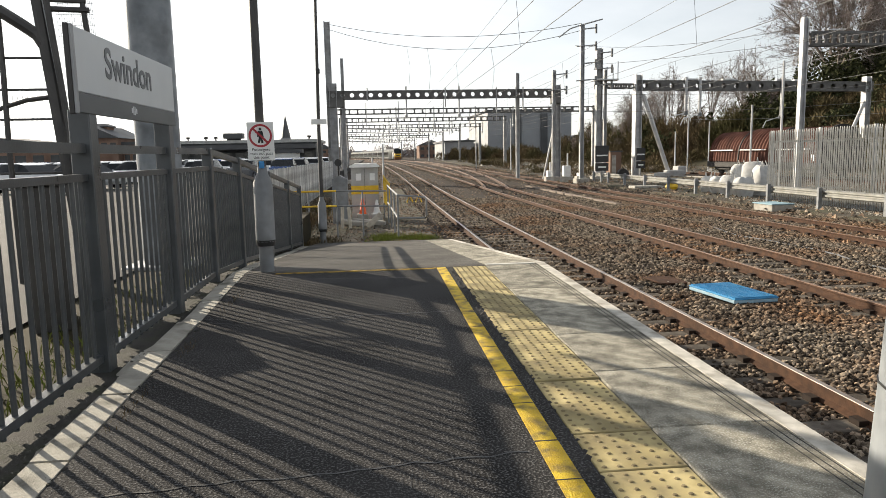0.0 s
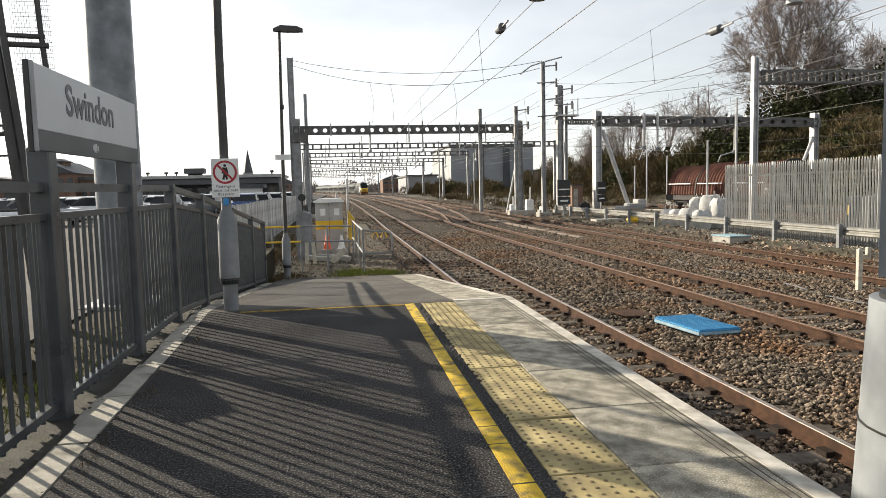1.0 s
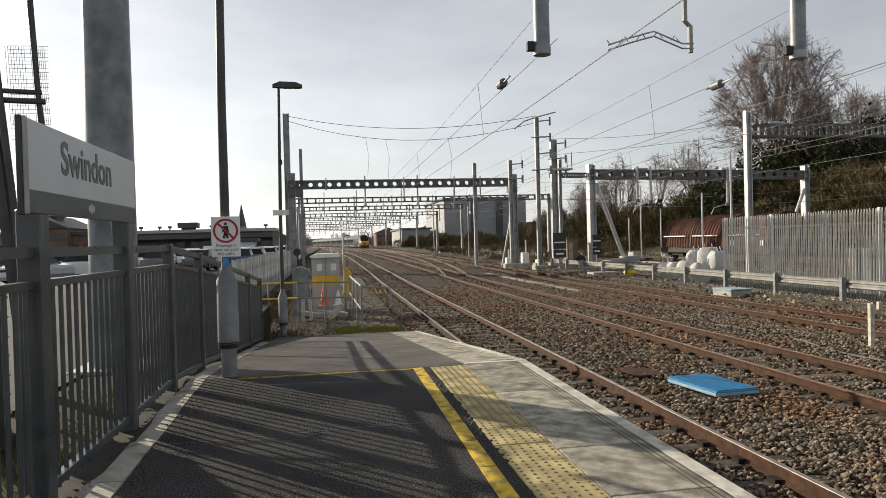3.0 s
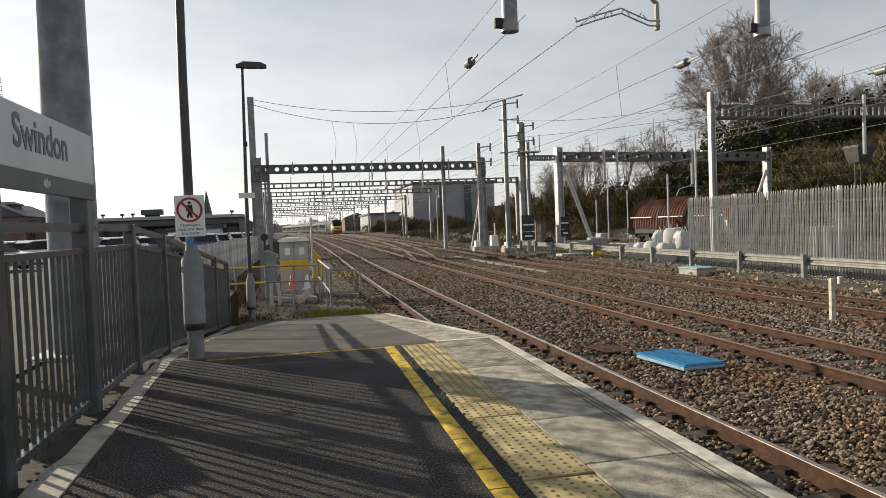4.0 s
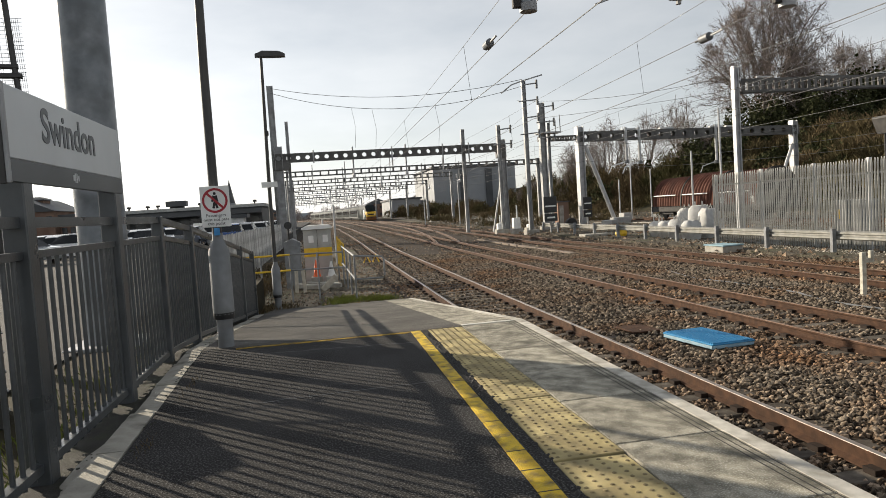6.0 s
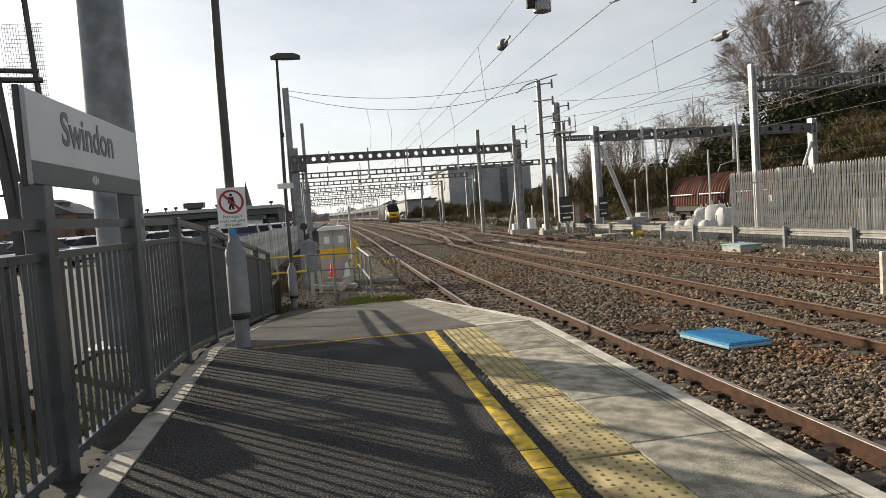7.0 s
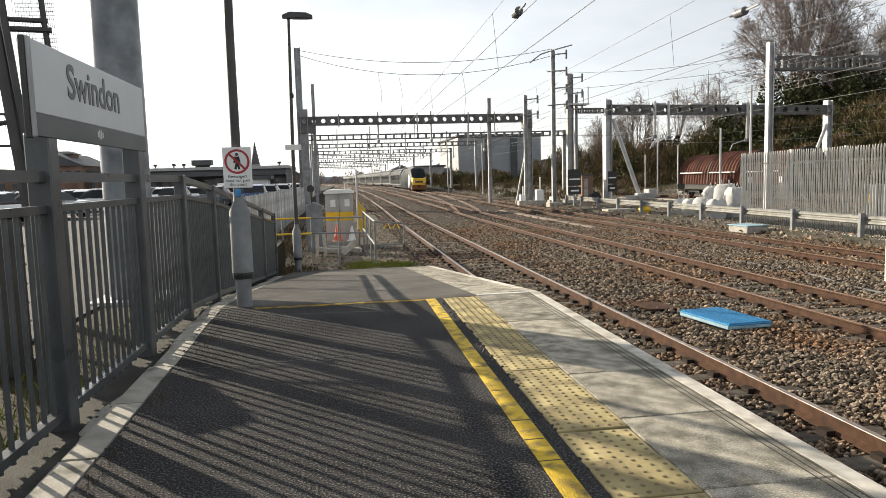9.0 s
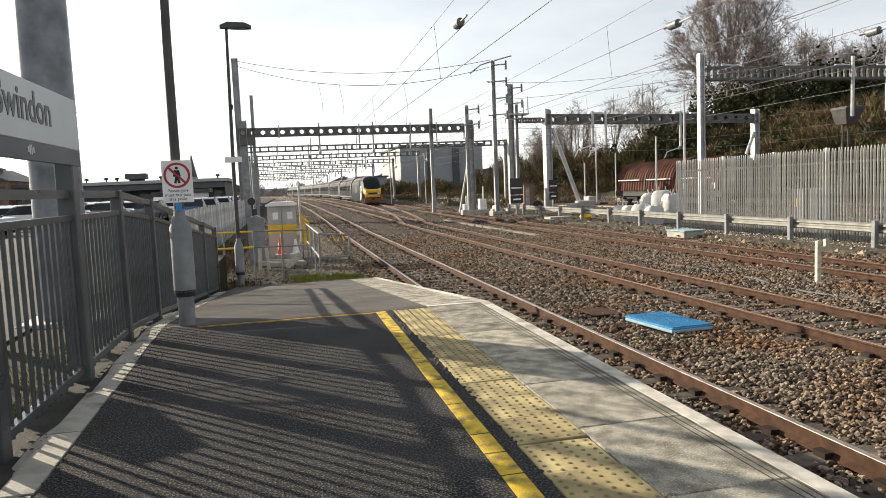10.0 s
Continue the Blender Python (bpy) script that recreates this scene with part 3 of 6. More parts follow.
    while y < 7.5:
        box(bm, 0.862, 0.976, 0, random.uniform(0.005, 0.012), 0.0, 0.0052, pose(0, y, 0, 0, 0, 0))
        y += random.uniform(0.22, 0.6)
    tagged(part("line_cracks", bm, "dark", p), "dark cracks across the line", kind="stuff")
    part("yellow_cross_line", box(bmesh.new(), -1.02, 0.86, 7.67, 7.75, -0.01, 0.004), "fadedyellow", p, "worn thin yellow line")
    part("white_cross_line", box(bmesh.new(), 1.47, 2.08, 7.83, 7.9, -0.01, 0.006), "white", p)
    for x, y, rx, ry in ((-1.47, 4.4, 0.07, 0.5), (-1.5, 6.4, 0.05, 0.35), (-1.42, 3.0, 0.06, 0.4)):
        bm = bmesh.new()
        ring = [bm.verts.new((x + rx * random.uniform(0.7, 1.1) * math.cos(a), y + ry * random.uniform(0.75, 1.1) * math.sin(a), -0.014)) for a in (k * math.tau / 18 for k in range(18))]
        bmesh.ops.extrude_face_region(bm, geom=[bm.faces.new(ring)])
        bmesh.ops.translate(bm, verts=ring, vec=(0, 0, -0.02))
        part("cement_patch", bm, "kerb", p, "rough pale cement patch")
    # dark crumbling joint between the line and the paving
    bm = bmesh.new()
    for k in range(150):
        y = -2 + 9.6 * k / 150
        r = random.uniform(0.012, 0.035)
        bmesh.ops.create_icosphere(bm, subdivisions=1, radius=r, matrix=Matrix.Translation((1.04 + random.uniform(-0.03, 0.03), y, -r * 0.55)))
    tagged(part("joint_crumbs", bm, "dark", p), "crumbling dark joint filler", kind="stuff")
    # cracks across the deck
    bm = bmesh.new()
    for y0, y1 in ((5.28, 5.42), (2.3, 2.5), (7.35, 7.1)):
        last = None
        for k in range(25):
            u = k / 24
            q = Vector((-1.24 + 2.05 * u, y0 + (y1 - y0) * u + random.uniform(-0.02, 0.02), 0.003))
            if last:
                w = Vector((0.0, 0.006, 0))
                bm.faces.new([bm.verts.new(v) for v in (last - w, q - w, q + w, last + w)])
            last = q
    part("crack", bm, "black", p)
    # coping slabs and their white nosing
    def slab(y0, y1):
        b = strip(1.465, 2.2, y0 + 0.006, y1 - 0.006, 0.0, 0.085)
        return b
    ys = [-9.0]
    while ys[-1] < 7.2:
        ys.append(ys[-1] + 0.9)
    ys[-1] = 8.0
    long_me = None
    for y0, y1 in zip(ys, ys[1:]):
        if abs(y1 - y0 - 0.9) < 1e-6:
            if long_me is None:
                b = rbox(1.465, 2.2, -0.445, 0.445, -0.085, 0.0, 0.006)
                long_me = mesh_of("coping_slab", b, "coping")
            share("coping_slab", long_me, p, pose(0, (y0 + y1) / 2, 0))
        else:
            part("coping_slab", slab(y0, y1), "coping", p)
    y = 8.0
    while y < RAMP_END - 0.05:
        part("coping_slab", slab(y, min(y + 1.3, RAMP_END)), "coping", p)
        y += 1.3
    part("nosing", strip(2.10, 2.204, -9, RAMP_END, 0.004, 0.05), "nosing", p, "white painted platform edge")
    for x in (2.0, 2.04, 2.08):
        part("groove", strip(x, x + 0.006, -9, 8.0, 0.0015, 0.004), "dark", p)
    # blistered tactile flags
    b = rbox(1.065, 1.458, -0.197, 0.197, -0.09, 0.0, 0.004)
    flag = mesh_of("tactile_flag", b, "tactile")
    b = bmesh.new()
    for i in range(6):
        for j in range(6):
            x, yy = 1.065 + 0.0327 + i * 0.0655, -0.164 + j * 0.0655
            lo = [b.verts.new((x + 0.013 * math.cos(a), yy + 0.013 * math.sin(a), 0.0)) for a in (k * math.tau / 6 for k in range(6))]
            hi = [b.verts.new((x + 0.008 * math.cos(a), yy + 0.008 * math.sin(a), 0.005)) for a in (k * math.tau / 6 for k in range(6))]
            for k in range(6):
                b.faces.new((lo[k], lo[(k + 1) % 6], hi[(k + 1) % 6], hi[k]))
            b.faces.new(hi)
    dots = mesh_of("blisters", b, "blister")
    k = 0
    while 7.67 - 0.4 * k > -3:
        f = share("tactile_flag", flag, p, pose(0, 7.67 - 0.4 * k, random.uniform(-0.002, 0.001), random.uniform(-0.2, 0.2), random.uniform(-0.2, 0.2), 0))
        share("blisters", dots, f, Matrix())
        k += 1
    part("tactile_backing", box(bmesh.new(), 1.06, 1.465, -9, 7.9, -0.09, -0.012), "dark", p)


# ---- railway ----
def build_track(c, head, label, ymax=460.0):
    t = thing("railway_track", label, "railway track", "running lines", "structure")
    ys = [-25 + 5 * k for k in range(int((ymax + 25) / 5) + 1)]
    web = [(-0.07, -0.16), (0.07, -0.16), (0.07, -0.145), (0.012, -0.12), (0.012, -0.04), (0.036, -0.03), (0.036, -0.004), (-0.036, -0.004), (-0.036, -0.03), (-0.012, -0.04), (-0.012, -0.12), (-0.07, -0.145)]
    for s in (-0.7525, 0.7525):
        part("rail", loft(bmesh.new(), [[(bend(c, y) + s + u, y, RAIL_Z + lift(y) + v) for u, v in web] for y in ys]), "rust", t)
        part("rail_head", loft(bmesh.new(), [[(bend(c, y) + s + u, y, RAIL_Z + lift(y) + v) for u, v in ((-0.034, -0.004), (0.034, -0.004), (0.03, 0.001), (-0.03, 0.001))] for y in ys]), head, t)
    sl = rbox(-1.28, 1.28, -0.125, 0.125, RAIL_Z - 0.30, RAIL_Z - 0.158, 0.012)
    me = mesh_of("sleeper", sl, "sleeper")
    cl = bmesh.new()
    for s in (-0.7525, 0.7525):
        for d in (-0.11, 0.11):
            box(cl, s + d - 0.045, s + d + 0.045, -0.07, 0.07, RAIL_Z - 0.165, RAIL_Z - 0.105)
    cm = mesh_of("rail_clips", cl, "clip")
    y = -4.0
    far, fars = [], []
    while y < 330:
        a = math.degrees(math.atan(-max(0, y - 50) / 2800.0))
        if y < 62:
            s = share("sleeper", me, t, pose(bend(c, y) + random.uniform(-0.03, 0.03), y, lift(y) + random.uniform(-0.012, 0.006), random.uniform(-0.5, 0.5), 0, random.uniform(-0.8, 0.8) - a))
            share("rail_clips", cm, s, Matrix())
        else:
            i = len(far)
            x, z = bend(c, y), RAIL_Z - 0.16 + lift(y)
            far += [(x - 1.28, y - 0.125, z), (x + 1.28, y - 0.125, z), (x + 1.28, y + 0.125, z), (x - 1.28, y + 0.125, z)]
            fars.append((i, i + 1, i + 2, i + 3))
        y += 0.65
    f = raw("far_sleepers", far, fars, "sleeper")
    f.parent = t
    tagged(f, kind="stuff")


def build_crossover():
    t = thing("crossover_track", "rusty crossover rails between two lines", "railway track", kind="structure")
    ys = [46 + 3 * k for k in range(46)]
    for o in (-0.7525, 0.7525):
        part("rail", loft(bmesh.new(), [[(crossover(y) + o + u, y, RAIL_Z + lift(y) + v) for u, v in ((-0.06, -0.15), (0.06, -0.15), (0.035, -0.004), (-0.035, -0.004))] for y in ys]), "rust", t)
        part("rail_head", loft(bmesh.new(), [[(crossover(y) + o + u, y, RAIL_Z + lift(y) + v) for u, v in ((-0.034, -0.004), (0.034, -0.004), (0.03, 0.002), (-0.03, 0.002))] for y in ys]), "oldtop", t)
    me = mesh_of("sleeper", rbox(-1.28, 1.28, -0.125, 0.125, RAIL_Z - 0.30, RAIL_Z - 0.154, 0.012), "sleeper")
    y = 62.0
    while y < 130:
        share("sleeper", me, t, pose(crossover(y), y, lift(y), 0, 0, -4))
        y += 0.65


def build_stones():
    """Loose ballast, thickest where the camera stands nearest."""
    rs = np.random.RandomState(4)
    base = np.array([(1, 0, 0), (-0.5, 0.87, 0), (-0.5, -0.87, 0), (0.3, 0.5, 0.8), (-0.6, 0, 0.75), (0.35, -0.5, 0.7)], float)
    tri = np.array([(0, 1, 3), (1, 4, 3), (1, 2, 4), (2, 5, 4), (2, 0, 5), (0, 3, 5), (3, 4, 5)])
    n = 105000
    u = rs.rand(n)
    y = 2.5 + 34 * u ** 1.7
    x = 2.35 + rs.rand(n) * (3.0 + y * 0.75).clip(0, 14.0)
    keep = np.ones(n, bool)
    for c in TRACKS:
        keep &= np.abs(np.abs(x - c) - 0.7525) > 0.10
        on = (np.abs(x - c) < 1.28) & (np.abs(((y + 4.0 + 0.325) % 0.65) - 0.325) < 0.13)
        keep &= ~(on & (rs.rand(n) < 0.93))
    keep &= ~((x > 5.5) & (x < 6.42) & (y > 9.7) & (y < 10.97))
    x, y = x[keep], y[keep]
    n = len(x)
    size = rs.uniform(0.015, 0.037, n) * (1 + y / 45)
    rot = rs.rand(n) * math.tau
    heap = np.zeros(n)
    for a, b in zip(TRACKS, TRACKS[1:]):
        mid = (a + b) / 2
        heap = np.maximum(heap, 0.055 * np.clip(1 - (np.abs(x - mid) / (b - a - 2.2) * 2) ** 2, 0, 1))
    v = base[None] * (size[:, None, None] * rs.uniform(0.65, 1.35, (n, 6, 3)))
    ca, sa = np.cos(rot)[:, None], np.sin(rot)[:, None]
    v = np.stack([v[..., 0] * ca - v[..., 1] * sa + x[:, None], v[..., 0] * sa + v[..., 1] * ca + y[:, None], v[..., 2] + (BED_Z + heap + rs.uniform(-0.004, 0.02, n))[:, None]], -1)
    f = (tri[None] + 6 * np.arange(n)[:, None, None]).reshape(-1, 3)
    me = bpy.data.meshes.new("ballast_stones")
    me.from_pydata(v.reshape(-1, 3).tolist(), [], f.tolist())
    me.materials.append(M["stone"])
    tagged(new("ballast_stones", me), "loose brown and grey ballast stones between the rails", "ballast", kind="stuff")
    # low heaps between the tracks that the stones lie on
    bm = bmesh.new()
    for a, b in zip(TRACKS, TRACKS[1:]):
        mid, w = (a + b) / 2, (b - a - 2.2) / 2
        prof = [(mid + w * k / 6, BED_Z - 0.02 + 0.07 * (1 - (k / 6) ** 2)) for k in range(-6, 7)]
        loft(bm, [[(px - max(0, yy - 50) ** 2 / 5600, yy, pz + lift(yy)) for px, pz in prof] for yy in (-10, 20, 40, 60, 90, 130, 160, 200)], cap=False, closed=False)
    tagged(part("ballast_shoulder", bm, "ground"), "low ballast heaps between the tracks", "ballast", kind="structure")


# ---- platform furniture ----
FENCE_X = -1.65
POSTS = [-4.3, -2.6, -0.9, 0.8, 2.5, 4.19, 5.9, 7.45, 9.1, 11.7, 14.3, 16.6]


def build_fence():
    f = thing("platform_fence", "dark grey painted steel bar fence along the platform", "fence")
    for y in POSTS:
        big = 4 < y < 6
        w = 0.065 if big else 0.05
        z = plat_z(y)
        part("post", rbox(FENCE_X - w, FENCE_X + w, y - w, y + w, z - 0.2, z + (1.66 if big else 1.46), 0.008), "fence", f)
    for a, b in zip(POSTS, POSTS[1:]):
        za, zb = plat_z(a), plat_z(b)
        for nm, h, r0, r1 in (("handrail", 1.42, 0.03, 0.03), ("top_rail", 1.24, 0.03, 0.022), ("bottom_rail", 0.075, 0.03, 0.025)):
            rings = [[(FENCE_X - r0, y, z + h - r1), (FENCE_X + r0, y, z + h - r1), (FENCE_X + r0, y, z + h + r1), (FENCE_X - r0, y, z + h + r1)] for y, z in ((a + 0.045, za), (b - 0.045, zb))]
            part(nm, loft(bmesh.new(), rings), "fence", f)
    bar = mesh_of("bar", tube(bmesh.new(), [(0, 0, 0.02), (0, 0, 1.24)], 0.0145, 10), "fence", True)
    y = -4.0
    while y < 16.55:
        if min(abs(y - p) for p in POSTS) > 0.06:
            share("bar", bar, f, pose(FENCE_X, y, plat_z(y)))
        y += 0.126


def build_station_sign():
    s = thing("station_name_sign", "white and dark grey station name board on fence posts", "station sign")
    y0, y1, x = 3.985, 6.03, -1.58
    part("board", rbox(x - 0.025, x, y0, y1, 1.755, 2.138, 0.004), "signwhite", s)
    part("lower_band", rbox(x - 0.025, x + 0.002, y0, y1, 1.632, 1.753, 0.003), "signgrey", s, "dark grey lower band")
    part("end_channel", rbox(x - 0.016, x + 0.004, y0 - 0.03, y0 - 0.002, 1.625, 2.143, 0.004), "mast", s, "grey metal end channel")
    part("back_channel", rbox(x - 0.05, x - 0.018, y0 - 0.03, y0, 1.62, 2.148, 0.004), "pole", s)
    for z in (1.70, 2.03):
        part("back_rail", rbox(x - 0.07, x - 0.027, y0 + 0.05, y1 - 0.06, z, z + 0.04, 0.004), "fence", s)
    text("lettering", "Swindon", 0.282, pose(x + 0.0015, 4.93, 1.885, 90, 0, 90), "signgrey", s, fat=0.0048)
    bm = bmesh.new()
    for k, (h, w) in enumerate(((0.036, 0.024), (0.06, 0.017), (0.06, 0.017), (0.036, 0.024))):
        box(bm, x + 0.002, x + 0.0045, 4.90 + k * 0.03, 4.90 + k * 0.03 + w, 1.70 - h / 2, 1.70 + h / 2)
    part("emblem", bm, "signwhite", s, "small pale operator emblem")


def lamp_post(x, y, z0, h, at_group, notice=False):
    l = thing("lamp_post", "tall dark lamp post with a grey hinged base" + (" carrying a notice" if notice else ""), "lamp post", at_group)
    part("foot", tube(bmesh.new(), [(x, y, z0 - 0.1), (x, y, z0 + 0.34)], 0.085, 16), "postgrey", l, smooth=True)
    part("collar", tube(bmesh.new(), [(x, y, z0 + 0.31), (x, y, z0 + 0.38)], [0.108, 0.118], 16), "black", l, "dark rubber collar", smooth=True)
    part("base", tube(bmesh.new(), [(x, y, z0 + 0.36), (x, y, z0 + 1.05), (x, y, z0 + 1.17), (x, y, z0 + 1.24)], [0.115, 0.112, 0.06, 0.055], 20), "postgrey", l, smooth=True)
    part("pole", tube(bmesh.new(), [(x, y, z0 + 1.2), (x, y, z0 + 3.0), (x + 0.05, y, z0 + h)], [0.052, 0.048, 0.036], 12), "pole", l, smooth=True)
    hd = part("lantern", loft(bmesh.new(), [[(x - 0.1 + u * 0.75, y + s * w, z0 + h + dz) for s, dz in ((-1, 0), (1, 0), (0.8, hh), (-0.8, hh))] for u, w, hh in ((0, 0.05, 0.08), (0.25, 0.1, 0.15), (0.8, 0.13, 0.13), (1.0, 0.09, 0.07))]), "pole", l, "flat dark lantern head", smooth=True)
    part("lens", box(bmesh.new(), x + 0.15, x + 0.52, y - 0.08, y + 0.08, z0 + h - 0.012, z0 + h + 0.004), "insul", hd)
    return l


def build_lamps():
    lamp_post(-1.145, 7.93, 0.0, 6.6, "platform lamp posts", True)
    l = lamp_post(-1.26, 18.5, -0.97, 6.45, "platform lamp posts")
    part("plate", rbox(-1.44, -1.04, 18.4, 18.43, 2.18, 2.32, 0.004), "paper", l, "small blank white plate")
    part("clamp", rbox(-1.27, -1.17, 18.44, 18.55, 3.5, 3.62, 0.01), "black", l)
    # notice board on the first post
    s = thing("notice_sign", "white prohibition notice for passengers on the lamp post", "sign")
    x0, x1, z0, z1, y = -1.277, -0.975, 1.31, 1.747, 7.82
    part("plate", rbox(x0, x1, y, y + 0.012, z0, z1, 0.004), "paper", s)
    part("bracket", rbox(-1.19, -1.07, y + 0.012, y + 0.06, 1.45, 1.5, 0.004), "galv", s)
    part("bracket", rbox(-1.19, -1.07, y + 0.012, y + 0.06, 1.62, 1.67, 0.004), "galv", s)
    cx, cz, r = (x0 + x1) / 2, 1.593, 0.132
    bm = bmesh.new()
    ring = [[Vector((cx + rr * math.cos(a), y - 0.002 - d, cz + rr * math.sin(a))) for rr, d in ((r, 0), (r - 0.024, 0))] for a in (k * math.tau / 40 for k in range(40))]
    vs = [[bm.verts.new(p) for p in q] for q in ring]
    for k in range(40):
        a, b = vs[k], vs[(k + 1) % 40]
        bm.faces.new((a[0], b[0], b[1], a[1]))
    part("red_ring", bm, "red", s, "red prohibition ring")
    part("red_bar", box(bmesh.new(), -0.112, 0.112, -0.0035, -0.003, -0.012, 0.012, pose(cx, y, cz, 0, 45, 0)), "red", s)
    bm = bmesh.new()
    for u0, u1, v0, v1, ang in ((-0.02, 0.02, -0.01, 0.05, 0), (-0.012, 0.012, -0.085, -0.005, 14), (-0.012, 0.012, -0.085, -0.005, -14), (-0.035, -0.018, -0.02, 0.05, 12), (0.018, 0.035, -0.02, 0.05, -12)):
        box(bm, u0, u1, -0.003, -0.002, v0, v1, pose(cx, y, cz, 0, ang, 0))
    bmesh.ops.create_circle(bm, cap_ends=True, segments=14, radius=0.016, matrix=pose(cx, y - 0.0025, cz + 0.075, 90, 0, 0))
    part("pictogram", bm, "black", s, "plain black walking pictogram")
    for k, line in enumerate(("Passengers", "must not pass", "this point")):
        text("lettering", line, 0.047, pose(cx, y - 0.001, 1.42 - k * 0.044, 90, 0, 0), "black", s, 0.0008)
    part("blue_label", rbox(-1.165, -1.105, 7.85, 7.865, 1.22, 1.30, 0.003), "bluelabel", s, "small blue label below the notice")


def build_pillar():
    p = thing("help_point_pillar", "grey painted platform pillar with a black display panel", "pillar", at=pose(1.81, 1.28, 0, 0, 0, -43))
    part("foot", loft(bmesh.new(), [[(w * math.cos(a), w * math.sin(a), z) for a in (k * math.tau / 24 for k in range(24))] for z, w in ((-0.05, 0.27), (0.3, 0.245), (0.8, 0.222), (1.02, 0.21))]), "column", p, smooth=True)
    part("seam", tube(bmesh.new(), [(0, 0, 1.015), (0, 0, 1.035)], 0.185, 24), "black", p, smooth=True)
    part("head", rbox(-0.185, 0.185, -0.13, 0.13, 1.035, 2.15, 0.05, seg=3), "column", p, smooth=True)
    part("display", rbox(-0.155, 0.155, -0.138, -0.125, 1.09, 2.1, 0.006, seg=2), "glass", p, "glossy black display panel")
    part("slot", rbox(-0.1, 0.02, -0.236, -0.20, 0.74, 0.758, 0.004), "black", p)
    part("seam_line", tube(bmesh.new(), [(0, 0, 0.655), (0, 0, 0.661)], 0.2325, 24), "black", p, smooth=True)


def build_column():
    c = thing("steel_column", "thick blue-grey round steel column behind the fence", "column")
    x, y = -3.02, 10.4
    part("shaft", tube(bmesh.new(), [(x, y, -0.3), (x, y, 1.3), (x, y, 9.0)], [0.325, 0.315, 0.295], 28), "column", c, smooth=True)
    part("base_plate", rbox(x - 0.5, x + 0.5, y - 0.5, y + 0.5, -0.26, -0.2, 0.01), "galv", c)
    part("weld_band", tube(bmesh.new(), [(x, y, 2.55), (x, y, 2.57)], 0.316, 28), "mast", c, smooth=True)


def build_dark_cabinet():
    c = thing("louvred_cabinet", "dark grey louvred cabinet behind the platform fence", "cabinet", at=pose(-2.92, 6.77, 0, 0, 0, 27))
    part("body", rbox(-0.34, 0.0, -0.47, 0.47, -0.25, 1.12, 0.015), "pole", c)
    part("lid", rbox(-0.37, 0.03, -0.5, 0.5, 1.122, 1.15, 0.01), "pole", c)
    for k in range(8):
        part("louvre", rbox(0.0, 0.015, -0.4, 0.4, -0.12 + 0.165 * k, -0.105 + 0.165 * k, 0.003), "galv", c)


def build_tower():
    """Lattice ladder tower at the far left of the view."""
    t = thing("lattice_tower", "dark steel lattice tower with caged ladder", "tower")
    y = 9.0
    legs = (((-3.68, 0.4), (-3.73, 1.02), (-3.90, 2.92), (-4.2, 6.5), 0.08, y), ((-3.58, 0.6), (-3.66, 1.85), (-3.79, 3.33), (-4.02, 6.5), 0.04, y - 0.1), ((-4.44, -0.25), (-4.44, 1.6), (-4.42, 2.45), (-4.4, 6.5), 0.035, y), ((-3.30, 2.5), (-3.41, 2.92), (-3.44, 3.33), (-3.6, 6.5), 0.035, y + 0.1))
    for *pp, r, yy in legs:
        part("leg", tube(bmesh.new(), [(u, yy, v) for u, v in pp], r, 8), "pole", t)
    part("leg_foot", tube(bmesh.new(), [(-3.6, y, -0.25), (-3.68, y, 0.45)], 0.09, 8), "pole", t)
    part("ladder_side", tube(bmesh.new(), [(-3.70, y - 0.04, 1.85), (-3.86, y - 0.04, 3.4)], 0.018, 6), "mast", t)
    for z, xa, xb in ((2.64, -4.43, -3.9), (2.25, -4.44, -3.86), (1.88, -4.45, -3.74), (1.2, -4.44, -3.74)):
        part("rung", tube(bmesh.new(), [(xa - 0.25, y + 0.03, z), (xb, y + 0.03, z)], 0.016, 6), "pole", t)
    part("hoop", tube(bmesh.new(), [(-4.7, y, 3.36), (-4.38, y, 3.2), (-4.13, y, 3.03), (-3.98, y, 2.92), (-3.91, y, 2.80)], 0.075, 8), "pole", t)
    part("hoop", tube(bmesh.new(), [(-4.7, y, 1.93), (-4.46, y, 2.03), (-4.18, y, 2.115), (-3.9, y, 2.15)], 0.03, 8), "pole", t)
    for x0, x1, z, r in ((-3.79, -3.36, 3.23, 0.035), (-3.8, -3.4, 3.34, 0.03), (-3.69, -3.62, 1.86, 0.025)):
        part("brace", tube(bmesh.new(), [(x0, y, z), (x1, y + 0.1, z)], r, 6), "pole", t)
    bm = bmesh.new()
    for k in range(9):
        tube(bm, [(-4.42 + 0.06 * k, y + 0.04, 2.1), (-4.42 + 0.06 * k, y + 0.04, 2.25)], 0.004, 4)
    for k in range(8):
        tube(bm, [(-3.46 + 0.022 * k, y + 0.12, 2.75), (-3.52 + 0.022 * k, y + 0.12, 3.9)], 0.0025, 4)
        tube(bm, [(-3.76 + 0.03 * k, y + 0.12, 2.9), (-3.80 + 0.03 * k, y + 0.12, 3.9)], 0.0025, 4)
    for k in range(26):
        tube(bm, [(-3.76, y + 0.12, 2.78 + 0.045 * k), (-3.32, y + 0.12, 2.78 + 0.045 * k)], 0.0025, 4)
    tagged(part("mesh_guard", bm, "mast", t), "fine wire mesh guard", kind="stuff")


def build_ramp_end():
    g = -1.0
    c = thing("equipment_cabinet", "grey trackside cabinet with a yellow band", "cabinet")
    part("body", rbox(-0.68, 0.30, 25.3, 26.2, g, 0.92, 0.01), "cabinet", c)
